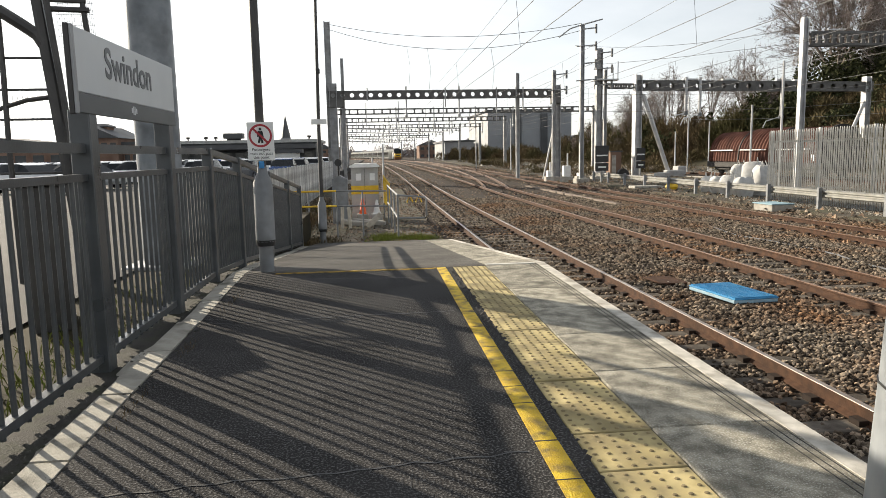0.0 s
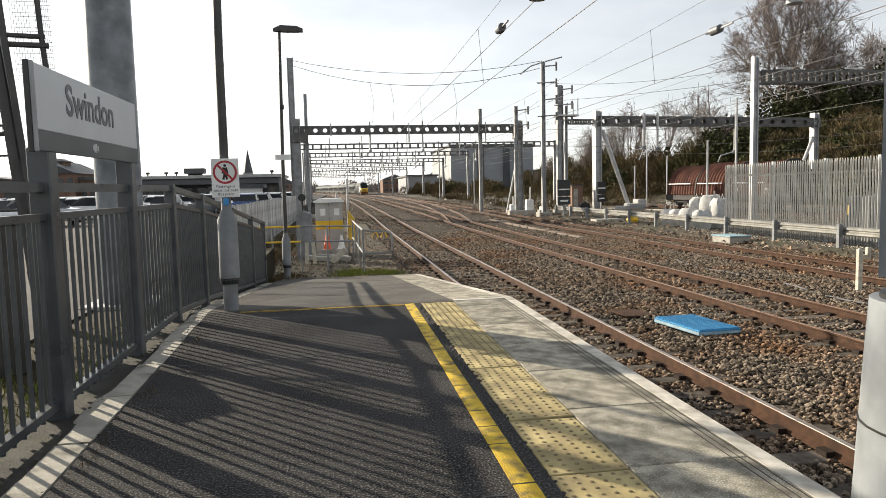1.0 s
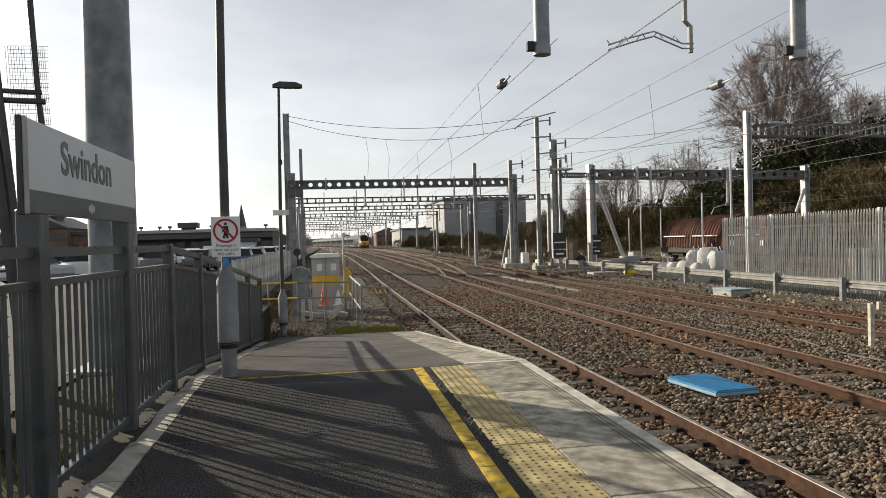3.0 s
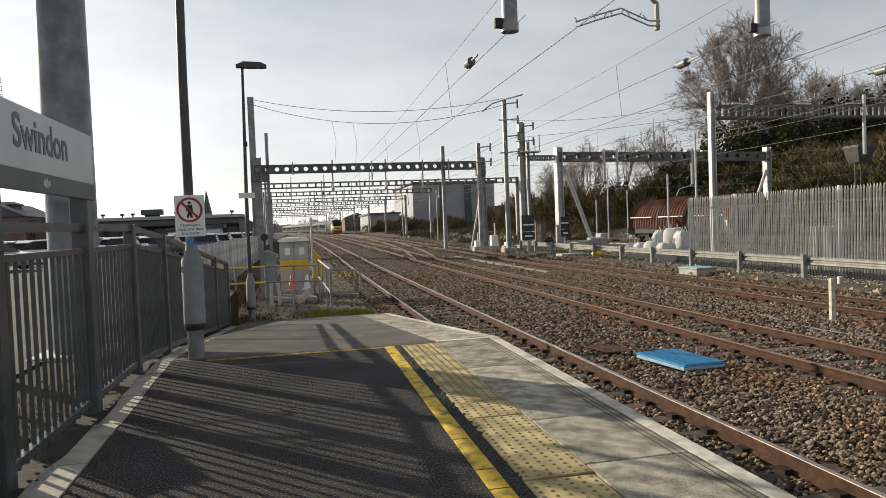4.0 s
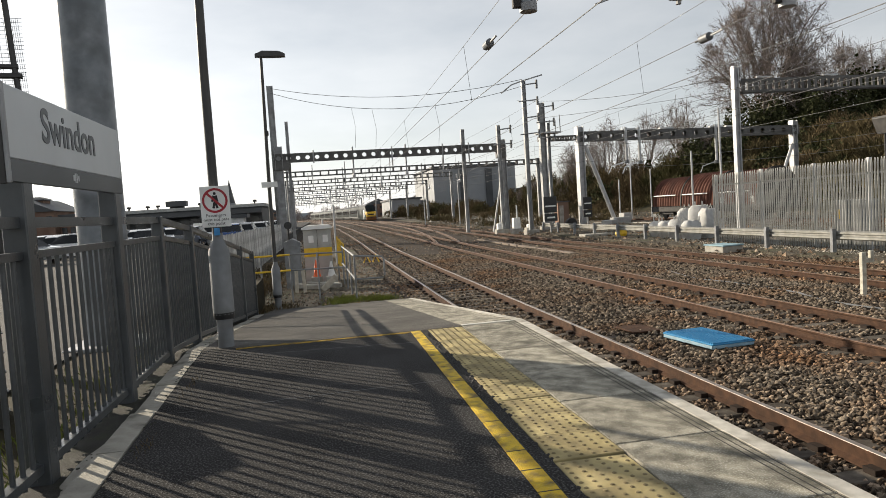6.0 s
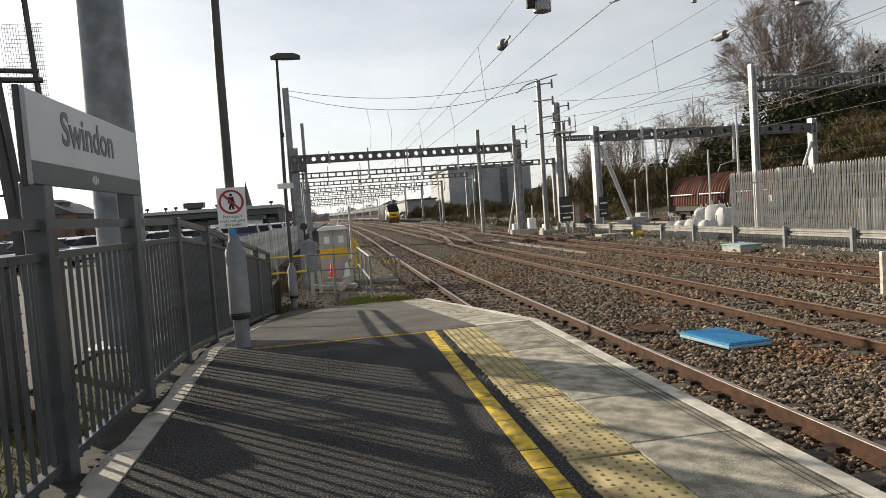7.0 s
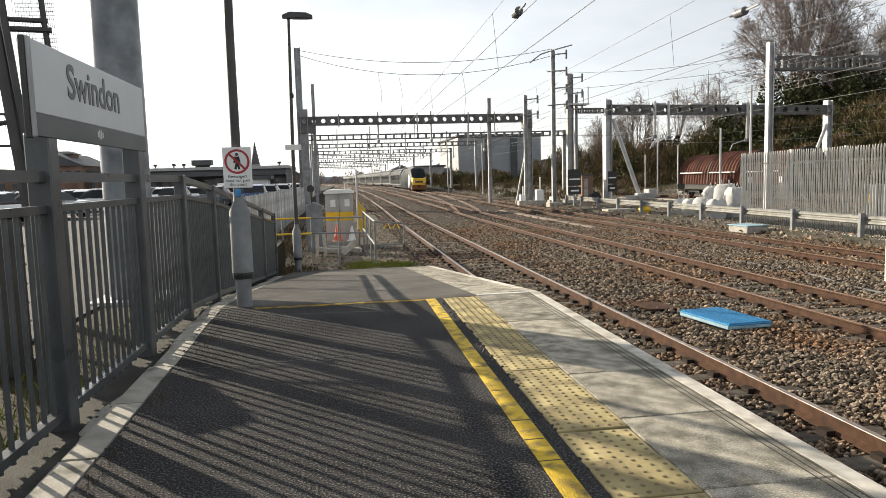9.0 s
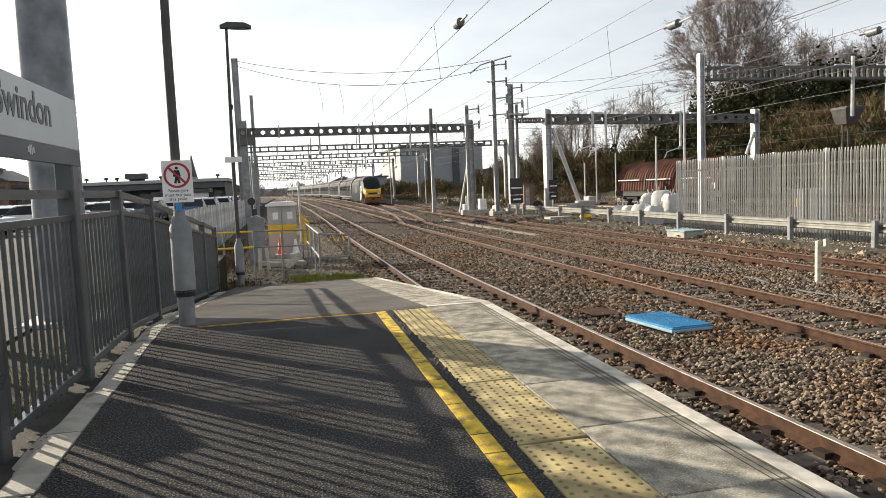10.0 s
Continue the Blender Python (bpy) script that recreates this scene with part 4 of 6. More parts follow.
    part("lid", loft(bmesh.new(), [[(x0, 25.2, z), (x1, 25.2, z), (x1, 26.3, z), (x0, 26.3, z)] for x0, x1, z in ((-0.73, 0.35, 0.92), (-0.73, 0.35, 0.98), (-0.55, 0.25, 1.06))]), "paper", c, "pale sloping lid")
    part("yellow_band", box(bmesh.new(), -0.684, 0.304, 25.294, 26.2, -0.05, 0.26), "hazard", c)
    part("door_seam", box(bmesh.new(), -0.195, -0.185, 25.29, 25.3, g + 0.1, 0.9), "dark", c)
    for x in (-0.5, 0.0):
        part("warning_plate", rbox(x, x + 0.18, 25.285, 25.298, 0.45, 0.7, 0.003), "paper", c)
    b = thing("junction_cabinet", "small grey cabinet with a peaked top", "cabinet")
    part("body", loft(bmesh.new(), [[(-1.3, yy, g), (-0.77, yy, g), (-0.77, yy, 0.55), (-1.03, yy, 0.68), (-1.3, yy, 0.55)] for yy in (24, 24.45)]), "postgrey", b)
    part("door", rbox(-1.26, -0.81, 23.985, 24.0, g + 0.15, 0.45, 0.004), "postgrey", b)
    for x, h, col, lab in ((-0.28, 0.6, "orange", "orange traffic cone"), (0.22, 0.5, "paper", "faded white traffic cone")):
        k = thing("traffic_cone", lab + " beside the cabinet", "traffic cone", "traffic cones")
        part("cone", tube(bmesh.new(), [(x, 24.6, g + 0.28), (x, 24.6, g + 0.31), (x, 24.6, g + 0.28 + h)], [0.15, 0.13, 0.03], 14), col, k, smooth=True)
        part("base", rbox(x - 0.2, x + 0.2, 24.4, 24.8, g, g + 0.29, 0.02), "concrete", k)
    # barrier rails across the end of the ramp
    r = thing("barrier_rail", "two-rail barrier, yellow then grey, across the ramp end", "railing")
    for z in (0.345, -0.09):
        part("yellow_rail", tube(bmesh.new(), [(-2.6, 20, z), (-0.95, 20, z)], 0.028, 8), "hazard", r, "yellow rail", smooth=True)
        part("grey_rail", tube(bmesh.new(), [(-0.95, 20, z), (0.5, 20, z - 0.03)], 0.024, 8), "postgrey", r, smooth=True)
    for x in (-2.5, -1.75, -0.95, -0.2):
        part("post", tube(bmesh.new(), [(x, 20.02, g), (x, 20.02, 0.36)], 0.026, 8), "postgrey", r, smooth=True)
    h = thing("ramp_handrail", "grey tubular handrail at the track side", "railing")
    part("rail", tube(bmesh.new(), [(0.6, 24.2, 0.3), (0.8, 19.35, 0.22), (1.58, 19.45, 0.14), (1.62, 19.45, 0.06), (1.62, 19.45, -0.38), (1.56, 19.45, -0.45), (0.8, 19.35, -0.43), (0.6, 24.2, -0.28)], 0.026, 8), "postgrey", h, smooth=True)
    for x, y, z in ((0.8, 19.35, 0.22), (0.74, 20.9, 0.25), (0.68, 22.3, 0.27), (0.62, 24.0, 0.3)):
        part("post", tube(bmesh.new(), [(x, y, g - 0.1), (x, y, z)], 0.027, 8), "postgrey", h, smooth=True)
    y = thing("yellow_gate", "small yellow barred gate beside the cabinet", "gate")
    for k in range(6):
        part("bar", tube(bmesh.new(), [(0.50 + 0.036 * k, 25.6 - 0.3 * k, -0.45), (0.50 + 0.036 * k, 25.6 - 0.3 * k, 0.62 - 0.05 * k)], 0.019, 6), "hazard", y)
    for z in (0.52, 0.05, -0.4):
        part("rail", tube(bmesh.new(), [(0.50, 25.6, z), (0.68, 24.1, z - 0.15 * (z > 0))], 0.019, 6), "hazard", y)
    part("foot", tube(bmesh.new(), [(0.50, 25.6, g), (0.50, 25.6, -0.4)], 0.024, 6), "postgrey", y, "grey foot post")
    for x, yy, rz in ((1.15, 23.2, 10), (1.4, 23.0, -12)):
        w = thing("yellow_bracket", "small yellow folded bracket on the railing", "bracket", "yellow brackets")
        part("bracket", tube(bmesh.new(), [(x - 0.09, 19.45, 0.0), (x, 19.45, 0.2), (x + 0.09, 19.45, 0.0)], 0.022, 6), "hazard", w)
    for x0, z1, a in ((-0.92, -0.28, 2), (-0.66, -0.25, -3)):
        w = thing("timber_post", "short pale weathered timber post in gravel", "post", "timber posts")
        part("post", rbox(-0.055, 0.055, -0.05, 0.05, -0.3, 0.72, 0.01, pose(x0, 22.4, g, 0, a, 0)), "timber", w)
    w = thing("fallen_plank", "short pale plank leaning over on the gravel", "plank")
    part("plank", rbox(-0.09, 0.09, -0.03, 0.03, 0, 0.62, 0.01, pose(-0.12, 22.5, g + 0.02, 0, 48, 0)), "timber", w)
    for x, y, s in ((-0.5, 23.4, 0.5), (-0.1, 23.7, 0.55), (0.15, 23.3, 0.35), (-0.3, 23.1, 0.4)):
        w = thing("concrete_block", "broken pale concrete trough block", "concrete block", "concrete blocks")
        part("block", rbox(-s, s, -0.12, 0.12, 0, 0.16, 0.02, pose(x, y, g, 0, random.uniform(-3, 8), random.uniform(-25, 25))), "concrete", w)
    s = thing("small_signal", "low dark post with round lamp beside the line", "signal")
    part("post", tube(bmesh.new(), [(-1.75, 38, g), (-1.75, 38, 0.9)], 0.05, 8), "dark", s)
    part("head", tube(bmesh.new(), [(-1.75, 37.85, 1.0), (-1.75, 38.1, 1.0)], 0.2, 14), "black", s)
    for x, y, h in ((0.62, 34, 2.9), (0.08, 42, 2.2)):
        s = thing("marker_post", "slim pale trackside marker post", "post", "marker posts")
        part("post", tube(bmesh.new(), [(x, y, g), (x, y, g + h)], 0.05, 8), "galv", s)
    # weeds
    def weeds(name, label, spots, n, h, col):
        verts, faces = [], []
        for _ in range(n):
            x, y, z, rx, ry = random.choice(spots)
            px, py = x + random.gauss(0, rx), y + random.gauss(0, ry)
            a, hh = random.uniform(0, math.tau), h * random.uniform(0.4, 1.3)
            d = Vector((math.cos(a), math.sin(a), 0))
            b = Vector((px, py, z))
            tip = b + d * hh * random.uniform(0.2, 0.9) + Vector((0, 0, hh))
            s = d.cross(Vector((0, 0, 1))) * 0.018 * (h / 0.25)
            mid = b.lerp(tip, 0.55) + Vector((0, 0, hh * 0.12))
            i = len(verts)
            verts += [b - s * 0.4, b + s * 0.4, mid + s, tip, mid - s]
            faces.append((i, i + 1, i + 2, i + 3, i + 4))
        tagged(raw(name, verts, faces, col), label, "weeds", kind="stuff")
    weeds("weeds", "green weeds and moss at the foot of the ramp", [(0.3, 19.0, -1.0, 0.2, 0.35), (0.55, 19.6, -1.0, 0.25, 0.4), (1.2, 19.2, -1.0, 0.28, 0.3), (1.45, 19.0, -1.0, 0.2, 0.2)], 2600, 0.085, "weed")
    weeds("dead_brambles", "tangled brown brambles by the fence end", [(-1.75, 18.3, -1.0, 0.3, 0.5), (-1.6, 17.2, -0.95, 0.2, 0.5), (-1.2, 18.9, -1.0, 0.25, 0.3), (-2.6, 21, -1.0, 0.5, 1.5)], 700, 0.13, "scrub")
    weeds("verge_weeds", "low green weeds behind the fence", [(-2.2, 2.4, -0.25, 0.25, 0.8), (-2.3, 4.5, -0.25, 0.3, 1.2), (-2.4, 8, -0.25, 0.3, 2)], 1400, 0.10, "weed")
    weeds("scrub_patch", "brown scrub behind the ramp railing", [(-2.5, 24, -1.0, 0.5, 2), (-2.2, 30, -1.0, 0.6, 4)], 1500, 0.2, "scrub")
    weeds("kerb_moss", "tufts of dry grass along the edging", [(-1.2, 4.55, 0.0, 0.02, 0.1), (-1.2, 6.2, 0.0, 0.02, 0.25), (-1.2, 3.3, 0.0, 0.02, 0.2)], 150, 0.03, "scrub")


def build_left_palisade():
    f = thing("boundary_palisade", "pale galvanised palisade fence along the car park", "fence")
    me = mesh_of("pale", box(bmesh.new(), -0.012, 0.012, -0.035, 0.035, -1.0, 0.95), "paling")
    n = 0
    y = 21.0
    while y < 58:
        share("pale", me, f, pose(-3.2, y, random.uniform(-0.02, 0.02)))
        y += 0.17
        n += 1
    for z in (0.65, -0.5):
        part("rail", box(bmesh.new(), -3.27, -3.22, 21, 58, z - 0.03, z + 0.03), "pale", f)


# ---- overhead line ----
def holed_boom(x0, x1, y, z0, z1, hole_step):
    """A box boom whose webs are pierced by a row of hexagonal holes."""
    bm = bmesh.new()
    zc, r = (z0 + z1) / 2, (z1 - z0) * 0.29
    n = max(1, int((x1 - x0) / hole_step))
    st = (x1 - x0) / n
    for yy in (y - 0.2, y + 0.2):
        for k in range(n):
            a, b = x0 + k * st, x0 + (k + 1) * st
            cx = (a + b) / 2
            hexa = [bm.verts.new((cx + r * math.cos(t), yy, zc + r * math.sin(t))) for t in (j * math.tau / 8 + math.tau / 16 for j in range(8))]
            out = [bm.verts.new(p) for p in ((b, yy, zc), (b, yy, z1), (cx, yy, z1), (a, yy, z1), (a, yy, zc), (a, yy, z0), (cx, yy, z0), (b, yy, z0))]
            ring = [(out[0], out[1], hexa[0], hexa[7]), (out[1], out[2], hexa[1], hexa[0]), (out[2], out[3], hexa[2], hexa[1]), (out[3], out[4], hexa[3], hexa[2]), (out[4], out[5], hexa[4], hexa[3]), (out[5], out[6], hexa[5], hexa[4]), (out[6], out[7], hexa[6], hexa[5]), (out[7], out[0], hexa[7], hexa[6])]
            for q in ring:
                bm.faces.new(q)
    box(bm, x0, x1, y - 0.22, y + 0.22, z1, z1 + 0.03)
    box(bm, x0, x1, y - 0.22, y + 0.22, z0 - 0.03, z0)
    return bm


def ladder_boom(x0, x1, y, z0, z1, step):
    """A boom of two chords and upright battens, open between."""
    bm = bmesh.new()
    for yy in (y - 0.25, y + 0.25):
        box(bm, x0, x1, yy - 0.05, yy + 0.05, z0, z0 + 0.13)
        box(bm, x0, x1, yy - 0.05, yy + 0.05, z1 - 0.13, z1)
        n = int((x1 - x0) / step)
        for k in range(n + 1):
            x = x0 + (x1 - x0) * k / n
            box(bm, max(x0, x - 0.09), min(x1, x + 0.09), yy - 0.04, yy + 0.04, z0 + 0.13, z1 - 0.13)
    return bm


def h_post(x, y, z0, z1, w=0.3):
    """An H-section steel post."""
    h, t = w / 2, 0.04
    prof = [(-h, -h), (-h + t, -h), (-h + t, -0.02), (h - t, -0.02), (h - t, -h), (h, -h), (h, h), (h - t, h), (h - t, 0.02), (-h + t, 0.02), (-h + t, h), (-h, h)]
    return loft(bmesh.new(), [[(x + u, y + v, z) for u, v in prof] for z in (z0, z1)])


def drop_post(g, x, y, ztop, zc):
    """Hanging post with insulators and the arm that holds a contact wire."""
    d = part("drop_post", tube(bmesh.new(), [(x, y, ztop + 0.5), (x, y, zc + 0.85)], 0.07, 8), "mast", g)
    part("insulator", tube(bmesh.new(), [(x, y, zc + 0.9), (x, y, zc + 0.78), (x, y, zc + 0.66), (x, y, zc + 0.5)], [0.08, 0.14, 0.14, 0.08], 8), "galv", d)
    part("arm", tube(bmesh.new(), [(x - 0.9, y, zc + 0.05), (x - 0.35, y, zc + 0.35), (x, y, zc + 0.55)], 0.028, 6), "mast", d)


CONTACT_Z, CARRIER_Z, AUX_Z = 3.95, 5.3, 4.62
SUPPORTS = [10.8, 60, 84, 106, 128, 152, 178, 206, 240, 280]


def build_gantries():
    g = thing("overhead_gantry", "grey steel gantry with a pierced boom over the tracks", "gantry", "overhead gantries")
    y = 60
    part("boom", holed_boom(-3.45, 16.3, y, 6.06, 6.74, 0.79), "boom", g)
    part("post", h_post(-3.05, y, -1.0, 7.4, 0.62), "mast", g)
    part("post", h_post(16.1, y, -1.0, 7.1, 0.62), "mast", g)
    part("end_bracket", rbox(-3.5, -2.2, y - 0.3, y + 0.3, 5.4, 6.03, 0.02), "boom", g)
    part("end_bracket", rbox(15.6, 16.45, y - 0.3, y + 0.3, 5.5, 6.6, 0.02), "boom", g)
    part("strut", tube(bmesh.new(), [(15.9, y, 3.6), (14.9, y - 0.2, -1.0)], 0.09, 6), "mast", g)
    for c in TRACKS[:2]:
        drop_post(g, bend(c, y) - 0.6, y, 6.6, CONTACT_Z)
    for x, z in ((6.4, 5.3), (10.8, 4.8), (12.5, 4.6), (13.1, 5.0), (-0.2, 5.9)):
        part("hanger", tube(bmesh.new(), [(x, y - 0.25, 6.95), (x, y - 0.25, z)], 0.06, 6), "mast", g)
    part("post_tall", h_post(12.8, y + 0.6, -1.0, 8.2, 0.3), "mast", g)
    # the gantries beyond, smaller with distance
    for k, yy in enumerate(SUPPORTS[2:]):
        s = bend(0, yy)
        g = thing("overhead_gantry", "grey steel gantry with a laddered boom over the tracks", "gantry", "overhead gantries")
        x0, x1 = -4.2 + s, (27.5 if k == 0 else 21.0) + s
        z = 6.5 + 0.1 * (k % 2)
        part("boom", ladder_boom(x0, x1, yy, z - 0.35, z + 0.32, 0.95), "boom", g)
        for x in (x0 + 0.2, x1 - 0.2):
            part("post", h_post(x, yy, -1.0, z + 0.4, 0.4), "mast", g)
        part("mast_extension", tube(bmesh.new(), [(x0 + 0.9, yy + 0.5, -1.0), (x0 + 0.9, yy + 0.5, 8.6 - 0.2 * k)], 0.13, 8), "mast", g)
        for c in (*TRACKS, 17.8):
            drop_post(g, bend(c, yy) - 0.5, yy, z, CONTACT_Z)
        for j in range(4):
            x = x0 + 3 + 5.2 * j + random.uniform(-1, 1)
            part("hanger", tube(bmesh.new(), [(x, yy - 0.3, z + random.uniform(0.5, 1.6)), (x, yy - 0.3, z - random.uniform(0.8, 1.8))], 0.05, 6), "mast", g)
    # the near gantry, whose hanging tubes reach into view
    g = thing("overhead_gantry", "near gantry with round grey drop tubes over the tracks", "gantry", "overhead gantries")
    y = 10.8
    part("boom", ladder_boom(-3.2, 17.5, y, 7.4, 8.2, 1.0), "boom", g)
    part("post", h_post(17.3, y, -1.0, 8.3, 0.4), "mast", g)
    for x, z in ((3.43, 4.36), (7.97, 4.37)):
        d = part("drop_tube", tube(bmesh.new(), [(x, y, 7.45), (x, y, z)], 0.128, 18), "column", g, smooth=True)
        part("tube_cap", tube(bmesh.new(), [(x, y, z + 0.12), (x, y, z - 0.01)], 0.14, 18), "mast", d, smooth=True)
        part("clamp", rbox(x - 0.25, x - 0.12, y - 0.05, y + 0.05, z + 0.05, z + 0.2, 0.01), "dark", d)
    part("drop_arm", tube(bmesh.new(), [(5.9, y, 7.4), (5.9, y, 4.95), (5.99, y, 4.86), (5.99, y, 4.43)], 0.045, 8), "mast", g)
    a = [(5.99, 4.5), (5.79, 4.5), (5.3, 4.69), (4.9, 4.58), (4.5, 4.45)]
    part("arm_top", tube(bmesh.new(), [(u, y - 0.1, v + 0.05) for u, v in a], 0.014, 6), "mast", g)
    bm = bmesh.new()
    for k in range(9):
        u = 5.75 - 1.2 * k / 8
        v = 4.52 + 0.17 * (1 - abs(u - 5.3) / 0.8)
        tube(bm, [(u, y - 0.1, v - 0.03), (u + (0.06 if k % 2 else -0.06), y - 0.1, v + 0.05)], 0.008, 4)
    part("arm_lacing", bm, "mast", g)
    part("arm_bottom", tube(bmesh.new(), [(u, y - 0.1, v - 0.03) for u, v in a], 0.014, 6), "mast", g)


def build_wires():
    ys = SUPPORTS
    for c, nm in zip((*TRACKS, 17.8), ("first", "second", "third", "fourth")):
        w = thing("overhead_wire", "thin dark contact wire and carrier wire with droppers", "overhead wire", "overhead wires")
        pts_c, pts_m, pts_a = [(bend(c, -30), -30, CONTACT_Z)], [(bend(c, -30), -30, CARRIER_Z)], []
        spans = [-30] + ys
        for a, b in zip(spans, spans[1:]):
            for k in range(1, 9):
                y = a + (b - a) * k / 8
                sag = 0.3 * (4 * (k / 8) * (1 - k / 8)) * min(1, (b - a) / 45)
                pts_m.append((bend(c, y) + 0.02, y, CARRIER_Z + 0.1 - sag))
                if y > 10.7:
                    pts_a.append((bend(c, y) - 0.01, y, AUX_Z - 0.4 * sag))
                pts_c.append((bend(c, y) + 0.15 * math.sin(y / 14), y, CONTACT_Z - 0.03))
        part("contact_wire", tube(bmesh.new(), pts_c, 0.008, 5), "wire", w)
        part("carrier_wire", tube(bmesh.new(), pts_m, 0.0055, 5), "wire", w)
        part("auxiliary_wire", tube(bmesh.new(), pts_a, 0.008, 5), "wire", w)
        for i in range(9, len(pts_m) - 30, 2):
            part("dropper", tube(bmesh.new(), [pts_m[i], pts_c[i]], 0.005, 4), "wire", w)
    for x, y, z in ((3.65, 14.3, 4.675), (8.22, 13.75, 4.57), (13.2, 13.7, 4.45)):
        i = thing("wire_insulator", "fat grey insulator in the overhead wire", "insulator", "wire insulators")
        part("body", tube(bmesh.new(), [(x, y - 0.19, z), (x, y - 0.16, z), (x, y + 0.16, z), (x, y + 0.19, z)], [0.05, 0.088, 0.088, 0.05], 14), "insul", i, smooth=True)
        part("end_fitting", tube(bmesh.new(), [(x, y - 0.65, z + 0.01), (x, y - 0.18, z)], 0.022, 8), "mast", i)
        part("end_fitting", tube(bmesh.new(), [(x, y + 0.18, z), (x, y + 0.4, z)], 0.018, 8), "dark", i)
    # span wires between the tall masts
    s = thing("span_wire", "sagging span wires between two tall masts", "span wire")
    for z0, z1, sag in ((12.2, 10.8, 1.0), (11.8, 10.3, 1.5)):
        part("wire", tube(bmesh.new(), [(-3.3 + 19.2 * k / 12, 60 - 8 * k / 12, z0 + (z1 - z0) * k / 12 - sag * 4 * (k / 12) * (1 - k / 12)) for k in range(13)], 0.021, 5), "wire", s)
    for k in (4, 5, 8):
        x, y, z = -3.3 + 19.2 * k / 12, 60 - 8 * k / 12, 11.8 - 1.5 * k / 12 - 1.5 * 4 * (k / 12) * (1 - k / 12)
        part("hanging_wire", tube(bmesh.new(), [(x, y, z), (x + 0.25, y, z - 1.6), (x + 0.1, y, z - 3.2)], 0.012, 4), "wire", s)
    # long feeder wires beside the line
    f = thing("feeder_wire", "long thin feeder wires above the yard", "feeder wire")
    for (xa, ya, za), (xb, yb, zb) in (((24, 37, 7.9), (16, 54, 9.5)), ((30, 14, 6.6), (17, 54, 8.0)), ((38, 40, 5.6), (17, 56, 6.0)), ((38, 42, 4.6), (17, 58, 4.8)), ((40, 40, 3.9), (23, 60, 4.2)), ((17, 54, 8.6), (19, 110, 7.0)), ((17, 54, 6.4), (18, 110, 5.6))):
        part("wire", tube(bmesh.new(), [(xa + (xb - xa) * k / 8, ya + (yb - ya) * k / 8, za + (zb - za) * k / 8 - 0.5 * 4 * (k / 8) * (1 - k / 8)) for k in range(9)], 0.013, 4), "wire", f)


def build_masts():
    def mast(x, y, h, w, label, fit=0):
        m = thing("overhead_mast", label, "mast", "overhead masts")
        part("post", h_post(x, y, -1.0, h, w), "mast", m)
        part("foundation", rbox(x - 0.5, x + 0.5, y - 0.5, y + 0.5, -1.1, -0.7, 0.03), "concrete", m)
        for k in range(fit):
            z = h - 0.4 - 1.25 * k
            part("bracket", tube(bmesh.new(), [(x - 0.5 * (k % 2), y - 0.2, z), (x + 1.0, y - 0.2, z + 0.1)], 0.05, 6), "mast", m)
            part("insulator", tube(bmesh.new(), [(x + 1.0, y - 0.2, z + 0.35), (x + 1.0, y - 0.2, z - 0.3)], 0.09, 8), "insul", m)
        return m
    m = mast(-3.4, 60.8, 12.55, 0.5, "tall grey span mast at the gantry end")
    mast(-2.25, 60.5, 9.5, 0.26, "slim grey mast beside the gantry")
    m = mast(15.95, 52, 10.75, 0.3, "tall grey mast carrying switch gear", 4)
    part("cross_arm", tube(bmesh.new(), [(14.2, 52, 9.8), (15.0, 52, 10.4), (15.95, 52, 10.7), (17.5, 52, 11.1)], 0.05, 6), "mast", m)
    mast(15.1, 57, 8.0, 0.3, "shorter grey mast with jumper cables", 2)
    m = mast(18.4, 55.5, 9.5, 0.5, "broad grey mast with working platform", 3)
    part("platform", rbox(17.9, 19.9, 55, 56, 6.95, 7.07, 0.01), "galv", m)
    for x in (18.9, 19.4, 19.8):
        part("rail_post", tube(bmesh.new(), [(x, 55, 7.07), (x, 55, 8.0 + 0.4 * (x > 19.5))], 0.04, 6), "mast", m)
    mast(19.1, 56, 7.9, 0.24, "short grey mast by the signal")
    # equipment boxes at the mast feet
    for x, y, w, h in ((15.4, 54.2, 0.55, 2.2), (14.2, 55, 0.35, 1.5), (16.6, 54.5, 0.4, 1.1)):
        e = thing("equipment_box", "white trackside equipment box at a mast foot", "equipment box", "equipment boxes")
        part("box", rbox(x - w / 2, x + w / 2, y - 0.3, y + 0.3, -0.95, -0.95 + h * 0.55, 0.03), "paper", e)
        part("plinth", rbox(x - w / 2 - 0.15, x + w / 2 + 0.15, y - 0.4, y + 0.4, -1.08, -0.6, 0.02), "concrete", e)
        part("pipe", tube(bmesh.new(), [(x, y - 0.3, -0.7), (x, y - 0.3, -0.95 + h)], 0.06, 6), "paper", e)
    # shunting signals
    for x, y, w, h in ((16.9, 50, 1.0, 1.2), (21.8, 55, 0.75, 1.0)):
        s = thing("track_signal", "black signal panel with white bars on a post", "signal", "track signals")
        part("post", tube(bmesh.new(), [(x, y + 0.1, -1.05), (x, y + 0.1, 0.6)], 0.07, 8), "mast", s)
        part("upper_panel", rbox(x - w / 2, x + w / 2, y - 0.05, y + 0.05, 0.55, 0.55 + h, 0.02), "black", s)
        part("lower_panel", rbox(x - w / 2, x + w / 2, y - 0.05, y + 0.05, -0.1, 0.47, 0.02), "black", s)
        part("upper_bar", rbox(x - w * 0.42, x + w * 0.42, y - 0.07, y - 0.055, 0.98, 1.08, 0.004), "paper", s)
